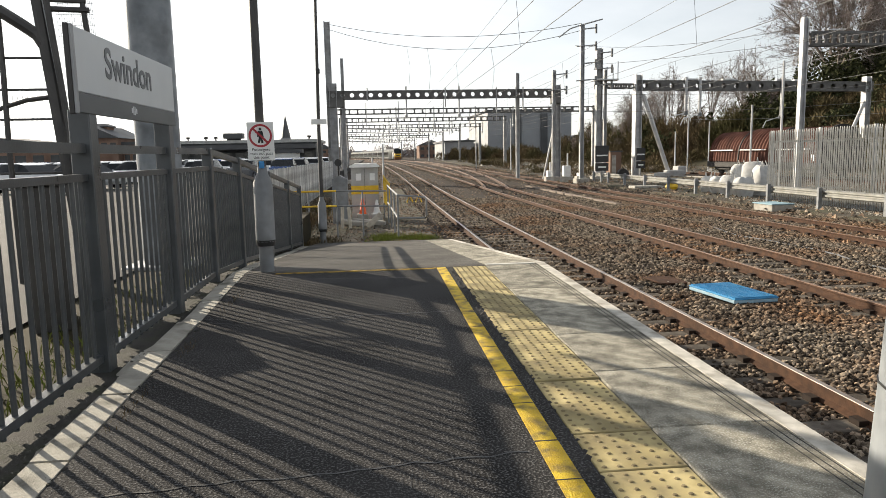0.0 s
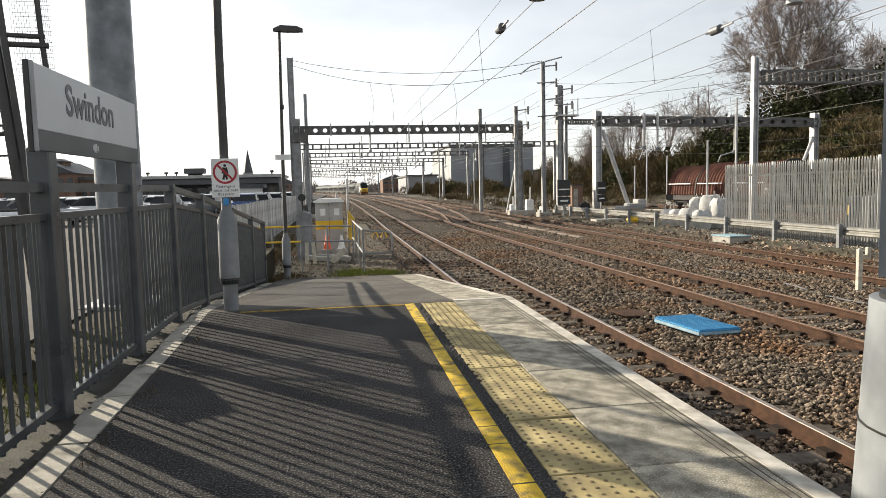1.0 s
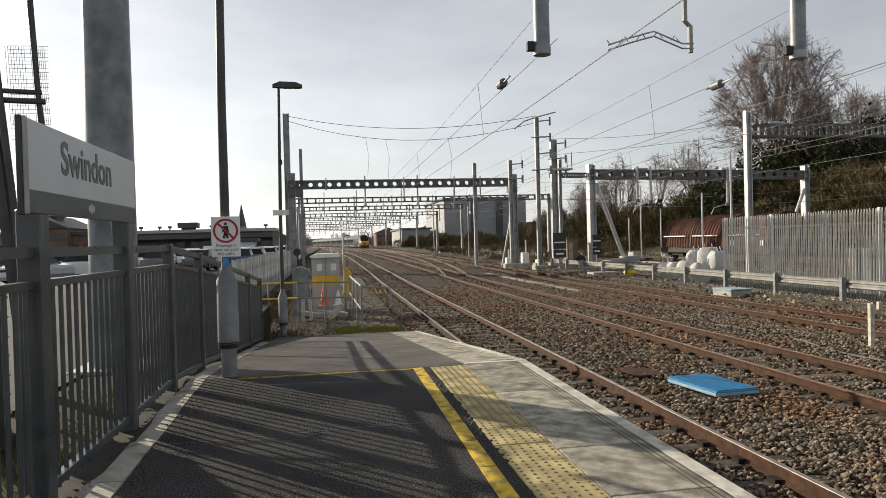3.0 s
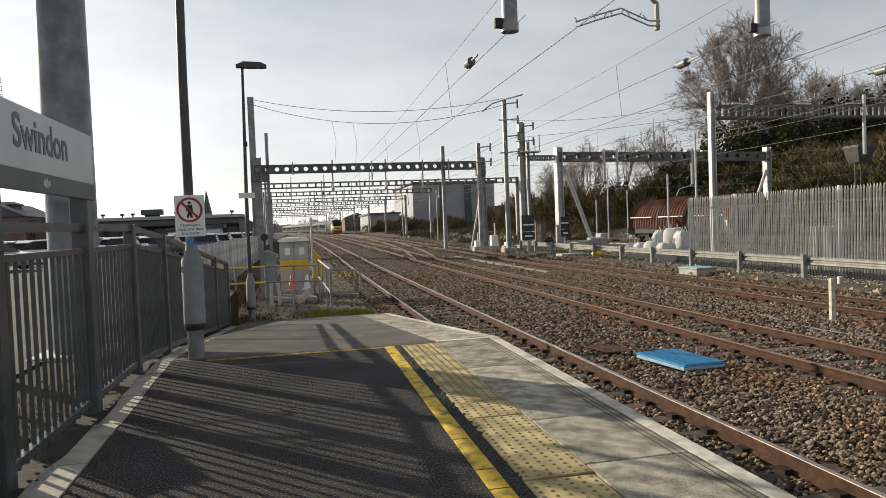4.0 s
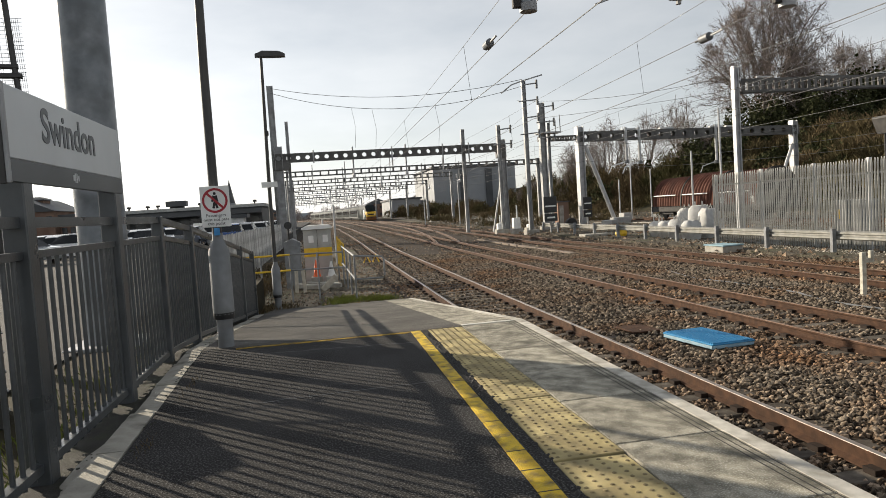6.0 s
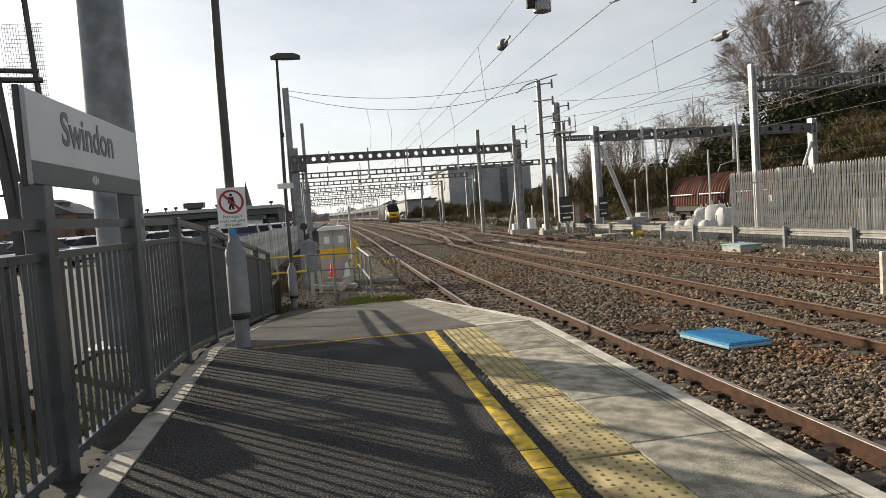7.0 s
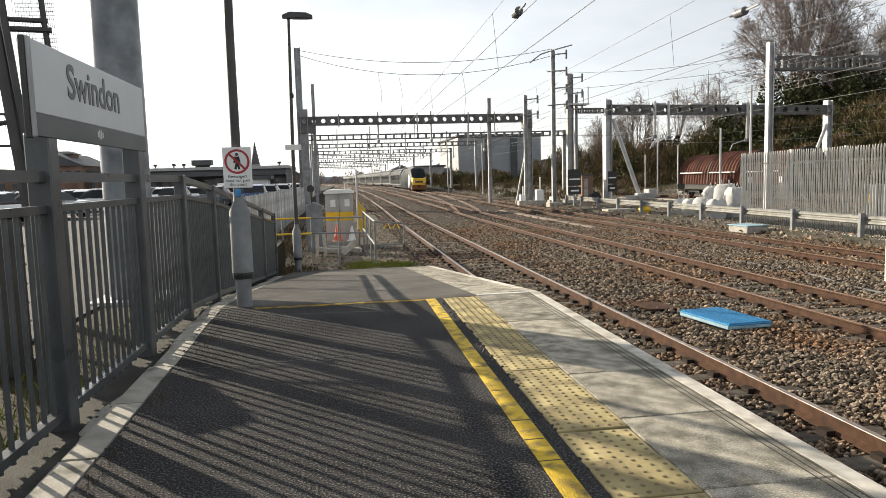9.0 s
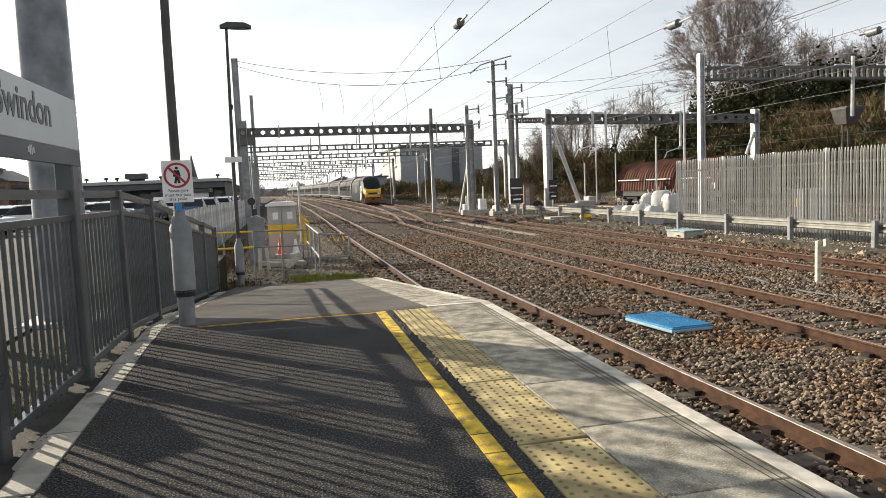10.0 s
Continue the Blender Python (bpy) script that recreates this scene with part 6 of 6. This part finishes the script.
# ---- background ----
def build_car(x, y, rz, col):
    c = thing("parked_car", "parked " + col.replace("car_", "") + " car in the car park", "car", "parked cars")
    rings = []
    for u, z0, z1, w in ((-2.1, 0.45, 0.75, 0.72), (-1.95, 0.28, 0.9, 0.84), (-1.0, 0.25, 0.98, 0.88), (0.9, 0.25, 0.98, 0.88), (1.9, 0.28, 0.95, 0.84), (2.1, 0.45, 0.85, 0.74)):
        rings.append([(-w, u, z0), (w, u, z0), (w * 1.0, u, (z0 + z1) / 2), (w * 0.95, u, z1), (-w * 0.95, u, z1), (-w, u, (z0 + z1) / 2)])
    part("body", loft(bmesh.new(), rings), col, c, smooth=True)
    part("cabin", loft(bmesh.new(), [[(-w, u, 0.96), (w, u, 0.96), (w * 0.8, u2, z), (-w * 0.8, u2, z)] for u, u2, w, z in ((-1.15, -0.5, 0.8, 1.38), (-0.2, -0.2, 0.84, 1.46), (0.9, 0.8, 0.84, 1.45), (1.85, 1.5, 0.8, 1.32))]), "glass", c, "dark car windows")
    part("roof", loft(bmesh.new(), [[(-w, u, z), (w, u, z), (w, u, z + 0.04), (-w, u, z + 0.04)] for u, w, z in ((-0.45, 0.62, 1.39), (0.1, 0.66, 1.46), (1.0, 0.66, 1.45), (1.5, 0.6, 1.34))]), col, c)
    for s in (-0.8, 0.8):
        for u in (-1.3, 1.3):
            wh = part("wheel", tube(bmesh.new(), [(s - 0.1, u, 0.31), (s + 0.1, u, 0.31)], 0.31, 16), "tyre", c)
            part("rim", tube(bmesh.new(), [(s * 1.0 + math.copysign(0.1, s), u, 0.31), (s + math.copysign(0.115, s), u, 0.31)], 0.2, 10), "car_silver", wh)
    for s in (-0.58, 0.58):
        part("headlight", rbox(s - 0.16, s + 0.16, -2.06, -1.98, 0.66, 0.8, 0.01), "paper", c)
    c.matrix_basis = pose(x, y, -0.215, 0, 0, rz)
    return c


def build_cars():
    rs = random.Random(5)
    cols = ("car_white", "car_silver", "car_white", "car_grey", "car_white", "car_blue", "car_silver", "car_black", "car_silver", "car_white")
    made = {}
    rows = [(-6.2, 50, 9, 0, -2.7, 0.2), (-6.0, 58, 11, 0, -2.6, 0.1), (-6.0, 72, 14, 0, -2.6, 0), (-6.2, 79, 15, 0, -2.6, 0), (-6.5, 94, 17, 0, -2.7, 0), (-6.5, 101, 17, 0, -2.7, 0)]
    for x, y, n, rz, dx, dy in rows:
        for k in range(n):
            if rs.random() < 0.12:
                continue
            col = rs.choice(cols)
            m = pose(x + dx * k, y + dy * k + rs.uniform(-0.3, 0.3), -0.215, 0, 0, rs.choice((0, 180)) + rs.uniform(-3, 3))
            if col in made:
                copy_thing(made[col], m)
            else:
                made[col] = build_car(0, 0, 0, col)
                made[col].matrix_basis = m
    for x, y, a, col in ((-15.6, 40, 62, "car_silver"), (-13.6, 44, 66, "car_white"), (-18.6, 41, 60, "car_grey"), (-20.5, 44, 60, "car_silver"), (-17.0, 36.5, 64, "car_white")):
        copy_thing(made[col], pose(x, y, -0.215, 0, 0, a))
    v = thing("parked_van", "parked dark van with a pale side panel", "van")
    part("body", rbox(-1.0, 1.0, -2.4, 2.4, 0.35, 2.1, 0.15, seg=2), "car_black", v)
    part("side_panel", rbox(-0.7, 0.7, -2.43, -2.4, 0.8, 1.7, 0.01), "paper", v)
    for s in (-0.95, 0.95):
        for u in (-1.5, 1.5):
            part("wheel", tube(bmesh.new(), [(s - 0.1, u, 0.33), (s + 0.1, u, 0.33)], 0.33, 14), "tyre", v)
    v.matrix_basis = pose(-10.4, 65.0, -0.215, 0, 0, 8)


def building(name, label, x0, x1, y0, y1, z1, wall, roof, rows, cols, wz=1.2, pitched=0.0, z0=-1.0):
    b = thing(name, label, "building")
    part("wall", box(bmesh.new(), x0, x1, y0, y1, z0, z1), wall, b)
    if pitched:
        part("roof", loft(bmesh.new(), [[(x0 - 0.4, y, z1), (x1 + 0.4, y, z1), ((x0 + x1) / 2, y, z1 + pitched)] for y in (y0 - 0.4, y1 + 0.4)]), roof, b)
    else:
        part("roof", box(bmesh.new(), x0 - 0.5, x1 + 0.5, y0 - 0.5, y1 + 0.5, z1 + 0.002, z1 + 0.5), roof, b)
    if rows:
        sx, sz = (x1 - x0) / cols, (z1 - z0) / rows
        me = mesh_of("window", box(bmesh.new(), -sx * 0.3, sx * 0.3, -0.08, 0.05, -wz / 2, wz / 2), "window")
        for i in range(rows):
            for j in range(cols):
                share("window", me, b, pose(x0 + (j + 0.5) * sx, y0, z0 + (i + 0.55) * sz))
    return b


def build_buildings():
    building("grey_warehouse", "large plain grey clad building behind the line", 33.0, 57.5, 200, 240, 13.2, "shed", "shedroof", 0, 0)
    for x in (40.8, 48.4):
        b = thing("clad_bay", "dark vertical cladding bay on the warehouse", "building panel", "cladding bays")
        part("bay", rbox(x, x + 1.9, 199.4, 199.99, -1, 12.4, 0.02), "shedroof", b)
    building("low_warehouse", "low grey clad shed beside the railway", 22, 31, 215, 250, 5.0, "shed", "shedroof", 0, 0)
    s = building("long_station_building", "long low dark flat-roofed building", -36, -9.3, 118, 135, 3.75, "shedroof", "cabinet", 1, 12, 1.2)
    part("canopy", box(bmesh.new(), -36, -9, 113, 118, 2.7, 3.4), "shedroof", s)
    for x in (-33, -30.5, -27.6, -26, -19.4, -17.2, -10.6):
        part("roof_vent", tube(bmesh.new(), [(x, 121, 4.25), (x, 121, 4.6), (x, 121, 4.62), (x, 121, 4.95)], [0.12, 0.12, 0.35, 0.3], 8), "dark", s)
    part("roof_plant", rbox(-24.8, -21.6, 121, 123, 4.6, 5.5, 0.05), "shedroof", s)
    part("plant_legs", rbox(-24.3, -22.1, 121.5, 122.5, 4.2, 4.65, 0.02), "dark", s)
    building("brick_block", "old brick building with a hipped roof", -50, -41.5, 120, 135, 5.0, "brick", "shedroof", 2, 6, 1.2, 2.2)
    building("brick_terrace", "terrace of brick buildings beyond the car park", -75, -52, 125, 138, 4.2, "brick", "shedroof", 1, 8, 1.2, 1.4)
    building("white_hut", "small white flat hut in the car park", -15, -10, 96, 99, 1.9, "paper", "shedroof", 1, 3, 0.8)
    building("side_block", "low brick range with pale skylights", -41.4, -36.3, 122, 134, 3.9, "brick", "shedroof", 1, 4, 1.2)
    c = thing("roof_cupola", "square cupola on the brick building", "cupola")
    part("drum", rbox(-47.5, -44.3, 124, 127, 6.2, 7.0, 0.05), "brick", c)
    part("cap", loft(bmesh.new(), [[(-45.9 - w, 125.5 - w, z), (-45.9 + w, 125.5 - w, z), (-45.9 + w, 125.5 + w, z), (-45.9 - w, 125.5 + w, z)] for z, w in ((7.0, 1.9), (7.15, 1.9), (7.6, 0.9))]), "shedroof", c)
    sp = thing("church_spire", "distant slender church spire", "church")
    part("tower", box(bmesh.new(), -50.5, -45.5, 398, 403, -1, 12), "shed", sp)
    part("spire", loft(bmesh.new(), [[(-48 + w * math.cos(a), 400.5 + w * math.sin(a), z) for a in (math.pi / 4 + k * math.pi / 4 for k in range(8))] for z, w in ((12, 2.6), (24.6, 0.1))]), "shedroof", sp)
    rs = random.Random(3)
    for k in range(14):
        x = -110 + 16 * k + rs.uniform(-5, 5)
        if -20 < x < 20:
            continue
        building("distant_house", "distant brick house on the skyline", x, x + rs.uniform(9, 14), 300 + rs.uniform(0, 40), 350, rs.uniform(3, 6), "brick", "shedroof", 2, 4, 1.2, 2.5)
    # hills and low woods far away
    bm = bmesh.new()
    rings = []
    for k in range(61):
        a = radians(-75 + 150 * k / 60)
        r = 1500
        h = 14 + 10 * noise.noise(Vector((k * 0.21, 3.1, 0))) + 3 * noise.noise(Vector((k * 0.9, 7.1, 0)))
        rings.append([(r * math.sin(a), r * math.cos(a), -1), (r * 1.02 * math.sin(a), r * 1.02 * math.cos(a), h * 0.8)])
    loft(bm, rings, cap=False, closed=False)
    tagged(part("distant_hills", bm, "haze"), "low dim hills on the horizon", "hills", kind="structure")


def slivers(p, d, w, rs):
    """Thin three-cornered twigs: feet p, reach d, half width w."""
    side = np.cross(d, rs.normal(size=d.shape))
    side /= np.linalg.norm(side, axis=1, keepdims=True) + 1e-9
    side *= w[:, None] if isinstance(w, np.ndarray) else w
    v = np.stack([p - side, p + side, p + d], 1).reshape(-1, 3)
    return v, np.arange(len(v)).reshape(-1, 3)


def leaves(c, size, rs):
    """Small four-cornered leaf clumps turned at random."""
    u = rs.normal(size=c.shape)
    u /= np.linalg.norm(u, axis=1, keepdims=True)
    w = np.cross(u, rs.normal(size=c.shape))
    w /= np.linalg.norm(w, axis=1, keepdims=True) + 1e-9
    u, w = u * size[:, None], w * size[:, None] * 0.7
    v = np.stack([c - u, c + w, c + u, c - w], 1).reshape(-1, 3)
    return v, np.arange(len(v)).reshape(-1, 4)


def joined(name, v, f, material):
    me = bpy.data.meshes.new(name)
    me.from_pydata(v.tolist(), [], f.tolist())
    me.materials.append(M[material])
    return new(name, me)


def curve(a, b, lift_by, n, rs, wob):
    """Points of a limb that leaves a steeply and bends over to b."""
    c = a + (b - a) * 0.35 + np.array((0, 0, lift_by))
    t = np.linspace(0, 1, n)[:, None]
    q = (1 - t) ** 2 * a + 2 * t * (1 - t) * c + t ** 2 * b
    q[1:-1] += rs.normal(0, wob, (n - 2, 3))
    return q


def tree(x, y, h, width, seed, label, limbs=9, twigs=9000, ivy=0, z0=-1.0, low=0.32):
    """A bare winter tree: forking limbs that fill a dome, edged with a haze of fine twigs."""
    rs = np.random.RandomState(seed)
    t = thing("bare_tree", label, "tree", "bare trees")
    base, fork = np.array((x, y, z0)), np.array((x, y, z0 + h * 0.14))
    bm = bmesh.new()
    tube(bm, [base, fork], [h * 0.024, h * 0.019], 8, cap=False)
    heart = np.array((x, y, z0 + h * low))
    feet, reach = [], []
    ivy_at = []

    def on_dome(around=None, spread=1.0):
        if around is None:
            az, el = rs.uniform(0, math.tau), math.asin(rs.uniform(0.05, 1.0))
            d = np.array((math.cos(az) * math.cos(el), math.sin(az) * math.cos(el), math.sin(el)))
        else:
            d = around + rs.normal(0, spread, 3)
            d[2] = max(d[2], -0.1)
            d /= np.linalg.norm(d)
        r = rs.uniform(0.80, 1.05)
        return d, heart + d * r * np.array((width / 2, width / 2, h * (1 - low)))

    for k in range(limbs):
        d, tip = on_dome()
        if k == 0:
            d, tip = np.array((0, 0, 1.0)), base + np.array((0, 0, h))
        main = curve(fork, tip, h * 0.16, 8, rs, h * 0.008)
        tube(bm, [Vector(p) for p in main], [h * 0.0075 * (1 - 0.85 * i / 7) + 0.010 for i in range(8)], 5, cap=False)
        ivy_at.append(main[:5])
        for j in range(13):
            i = rs.randint(2, 7)
            _, end = on_dome(d, 0.42)
            end = main[i] + (end - main[i]) * rs.uniform(0.5, 1.0)
            sub = curve(main[i], end, h * 0.05, 6, rs, h * 0.008)
            tube(bm, [Vector(p) for p in sub], [h * 0.0021 * (1 - 0.8 * q / 5) + 0.005 for q in range(6)], 4, cap=False)
            for q in range(11):
                u = rs.uniform(0.25, 1.0) * 4.99
                i0 = int(u)
                p = sub[i0] + (sub[i0 + 1] - sub[i0]) * (u - i0)
                g = (sub[i0 + 1] - sub[i0]) / (np.linalg.norm(sub[i0 + 1] - sub[i0]) + 1e-9)
                g = g + rs.normal(0, 0.45, 3) + np.array((0, 0, 0.35))
                g *= h * rs.uniform(0.05, 0.10) / np.linalg.norm(g)
                feet.append(p)
                reach.append(g)
    feet, reach = np.array(feet), np.array(reach)
    v1, f1 = slivers(feet, reach, h * 0.0008, rs)
    pick = rs.randint(0, len(feet), twigs)
    u = rs.uniform(0.15, 1.0, (twigs, 1))
    p2 = feet[pick] + reach[pick] * u
    d2 = reach[pick] / np.linalg.norm(reach[pick], axis=1, keepdims=True) + rs.normal(0, 0.5, (twigs, 3)) + np.array((0, 0, 0.25))
    d2 *= (h * rs.uniform(0.02, 0.05, twigs) / np.linalg.norm(d2, axis=1))[:, None]
    v2, f2 = slivers(p2, d2, h * 0.0006, rs)
    part("trunk", bm, "bark", t, smooth=True)
    c = joined("crown", np.vstack([v1, v2]), np.vstack([f1, f2 + len(v1)]), "twig")
    c.parent = t
    if ivy:
        pts = np.vstack(ivy_at + [np.linspace(base, fork, 6)] * 3)
        pts = pts[pts[:, 2] < z0 + h * 0.66]
        at = pts[rs.randint(0, len(pts), ivy)] + rs.normal(0, 1, (ivy, 3)) * np.array((h * 0.032, h * 0.032, h * 0.05))
        c = joined("ivy", *leaves(at, rs.uniform(0.09, 0.22, ivy), rs), "ivy")
        c.parent = t
        tagged(c, "dark green ivy on the limbs")
    return t


def bank_z(x, y):
    k = max(0.0, min(1.0, (x - (39 + 0.02 * y)) / 22.0))
    return -1.05 + lift(y) + 7.0 * k * k * (3 - 2 * k) + 0.5 * noise.noise(Vector((x * 0.08, y * 0.08, 0))) * (k > 0)


def build_bank():
    bm = bmesh.new()
    xs = [36 + 4 * k for k in range(14)] + [120, 200]
    ys = [10 * k for k in range(2, 20)] + [230, 300]
    g = [[bm.verts.new((x + 0.03 * y, y, bank_z(x + 0.03 * y, y))) for x in xs] for y in ys]
    for a, b in zip(g, g[1:]):
        for i in range(len(xs) - 1):
            bm.faces.new((a[i], a[i + 1], b[i + 1], b[i]))
    tagged(part("embankment", bm, "bank", smooth=True), "scrubby earth embankment beside the yard", "embankment", kind="structure")


def clumps(name, label, category, spots, material, stems, lo, hi, seed, leafy=False):
    """Bushes in one sheet; spots give foot, height and radius."""
    rs = np.random.RandomState(seed)
    vs, fs, n = [], [], 0
    for x, y, hh, rad in spots:
        a, q, v = rs.uniform(0, math.tau, stems), rs.rand(stems) ** 0.5, rs.rand(stems)
        rr = rad * q * (1 - 0.55 * v * v)
        p = np.stack([x + rr * np.cos(a), y + rr * np.sin(a), bank_z(x, y) + hh * v * (1 - 0.25 * q * q)], 1)
        if leafy:
            vv, ff = leaves(p, rs.uniform(lo, hi, stems), rs)
        else:
            d = np.stack([np.cos(a) * 0.4 + rs.normal(0, 0.45, stems), np.sin(a) * 0.4 + rs.normal(0, 0.45, stems), np.ones(stems)], 1)
            d *= (rs.uniform(0.35, 1.0, stems) * (0.6 + 0.08 * hh))[:, None]
            vv, ff = slivers(p, d, rs.uniform(lo, hi, stems), rs)
        vs.append(vv)
        fs.append(ff + n)
        n += len(vv)
    tagged(joined(name, np.vstack(vs), np.vstack(fs), material), label, category, kind="stuff")


def along(line, n, rs, side, grow):
    """Spots scattered about a line of (x, y, height) stations."""
    out = []
    for _ in range(n):
        u = rs.random() * (len(line) - 1.001)
        (xa, ya, ha), (xb, yb, hb) = line[int(u)], line[int(u) + 1]
        w = u - int(u)
        back = rs.random()
        h = (ha + (hb - ha) * w) * (0.45 + 0.55 * back) * rs.uniform(0.7, 1.1)
        out.append((xa + (xb - xa) * w + rs.gauss(0, side) + 3 * back, ya + (yb - ya) * w + 9 * back + rs.gauss(0, side), h, rs.uniform(0.8, 1.5) * grow))
    return out


def build_undergrowth():
    rs = random.Random(33)
    edge = [(44, 168, 5.0), (44, 142, 6.5), (42.5, 118, 8.0), (43, 100, 7.5), (47, 90, 6.0), (55, 83, 5.5), (66, 79, 6.0), (82, 77, 6.5), (104, 78, 7.0)]
    clumps("bank_scrub", "brown winter scrub and brambles on the bank", "scrub", along(edge, 300, rs, 1.2, 1.6), "scrub", 420, 0.03, 0.085, 11)
    low = [(38, 150, 2.0), (38, 120, 2.2), (39, 98, 2.4), (44, 86, 2.6), (52, 79, 2.6), (70, 74, 3.0)]
    clumps("bramble_edge", "low brown brambles at the foot of the bank", "brambles", along(low, 130, rs, 1.0, 1.3), "scrub", 260, 0.025, 0.07, 12)
    front = [(50, 78, 3.0), (58, 68, 3.6), (68, 60, 4.2), (80, 56, 4.6), (96, 54, 5.0)]
    clumps("slope_scrub", "brown brambles and saplings on the slope", "scrub", along(front, 120, rs, 1.8, 1.7), "scrub", 420, 0.03, 0.08, 13)
    clumps("slope_ivy", "dark ivy and laurel on the slope", "shrubs", along(front, 90, rs, 2.2, 1.7), "ivy", 380, 0.10, 0.26, 14, True)
    foot = [(45, 66, 2.2), (46, 58, 2.4), (50, 51, 2.8), (58, 48, 3.2), (68, 48, 3.6)]
    clumps("foot_scrub", "tangled brown scrub at the foot of the slope", "scrub", along(foot, 150, rs, 3.0, 1.7), "scrub", 360, 0.025, 0.07, 17)
    clumps("foot_ivy", "dark bushes at the foot of the slope", "shrubs", along(foot, 60, rs, 3.0, 1.7), "ivy", 320, 0.07, 0.18, 18, True)
    spots = [(rs.uniform(17.5, 37), rs.uniform(60, 150), rs.uniform(0.3, 0.9), rs.uniform(0.5, 1.6)) for _ in range(90)]
    clumps("yard_weeds", "dead weeds scattered over the yard", "weeds", spots, "scrub", 120, 0.015, 0.05, 19)
    far = [(-60, 430, 7), (-30, 430, 9), (0, 440, 8), (20, 430, 10), (45, 420, 11), (70, 400, 10)]
    clumps("far_wood", "hazy bare woods far down the line", "woods", along(far, 90, rs, 5, 4.0), "twig", 260, 0.10, 0.30, 15)
    clumps("lineside_scrub", "brown lineside bushes before the sheds", "scrub", along([(20, 196, 3.5), (27, 190, 4.5), (34, 178, 4.0), (40, 165, 4.0)], 60, rs, 1.2, 1.5), "scrub", 320, 0.04, 0.1, 16)
    for xa, xb, ya, yb, h0, h1, n in ((50, 60, 82, 92, 4, 8, 30), (60, 74, 78, 92, 6, 11, 46), (74, 90, 78, 92, 7, 12, 50), (90, 108, 80, 94, 7, 12, 46), (42, 50, 100, 122, 3, 6, 16)):
        spots = [(rs.uniform(xa, xb), rs.uniform(ya, yb), rs.uniform(h0, h1), rs.uniform(1.2, 2.4)) for _ in range(n)]
        clumps("thicket", "dark evergreen thicket under the bare trees", "shrubs", spots, "ivy", 420, 0.10, 0.30, n + int(xa), True)


def build_trees():
    big = "broad domed bare winter tree on the embankment"
    tall = "tall bare winter tree on the embankment"
    clad = "bare winter tree wrapped in dark ivy"
    tree(61.5, 88, 22.5, 22.0, 1, big, 17, 48000, 2500, bank_z(59, 88) - 0.1, 0.36)
    for x, y, h, w, sd, iv, tw in ((69, 90, 16, 11, 2, 3200, 15000), (75.5, 90, 17, 11, 3, 3600, 15000), (82, 92, 16.5, 12, 4, 3600, 15000), (89, 92, 17, 12, 5, 3600, 15000), (97, 94, 17, 13, 6, 3600, 12000), (65, 84, 13, 9, 7, 3400, 6000), (78, 84, 13, 8, 8, 3400, 6000), (52, 92, 12, 9, 9, 1200, 7000)):
        tree(x, y, h, w, sd, clad if iv > 2000 else tall, 9, tw, iv, bank_z(x, y) - 0.1, 0.34)
    for k, (x, y, h, w) in enumerate(((44.5, 118, 11.5, 8), (48, 112, 13, 8.5), (51, 116, 13.5, 8), (54, 108, 12, 8), (46.5, 124, 12, 8), (43.5, 132, 9, 7), (57, 104, 12, 9), (45, 146, 8, 7), (52, 128, 12, 9))):
        tree(x, y, h, w, 20 + k, tall, 7, 9000, 0, bank_z(x, y) - 0.1, 0.3)
    rs = random.Random(21)
    for k in range(7):
        y = 180 + 12 * k
        x = bend(-14, y) - 8 - rs.uniform(0, 20)
        tree(x, y, rs.uniform(5, 8), 5.0, 40 + k, "small bare tree beside the far tracks", 5, 900, 0, -1.0 + lift(y))


# ---- build it all ----
build_ground()
build_platform()
for c, hd, lab in ((TRACKS[0], "railtop", "near running line with worn bright rails"), (TRACKS[1], "oldtop", "middle line with rust-brown rails"), (TRACKS[2], "oldtop", "far line with rust-brown rails")):
    build_track(c, hd, lab)
build_crossover()
build_stones()
build_fence()
build_station_sign()
build_lamps()
build_pillar()
build_column()
build_tower()
build_dark_cabinet()
build_ramp_end()
build_left_palisade()
build_gantries()
build_wires()
build_masts()
build_far_side()
build_yard_clutter()
build_wagon()
build_buildings()
build_cars()
build_bank()
build_undergrowth()
build_trees()
power_car = build_power_car()
coach = build_coach()
coaches = [coach] + [copy_thing(coach, Matrix()) for _ in range(7)]

NOSE = [(0.0, 222.0), (1.0, 212.5), (2.0, 202.5), (3.5, 187.0), (5.0, 167.0), (6.5, 145.5), (8.0, 123.0), (9.0, 107.8), (10.0, 92.5)]


def on_track(y, length):
    """Pose of a vehicle whose front stands at y on its line."""
    a, b = Vector((crossover(y), y)), Vector((crossover(y + length), y + length))
    d = b - a
    return pose(a.x, a.y, RAIL_Z + lift(y + length / 2), 0, 0, math.degrees(math.atan2(-d.x, d.y)))


def motions():
    walk(power_car, [(t, on_track(y, 17.4)) for t, y in NOSE])
    for k, c in enumerate(coaches):
        walk(c, [(t, on_track(y + 17.7 + 23.1 * k, 23.0)) for t, y in NOSE])


motions()
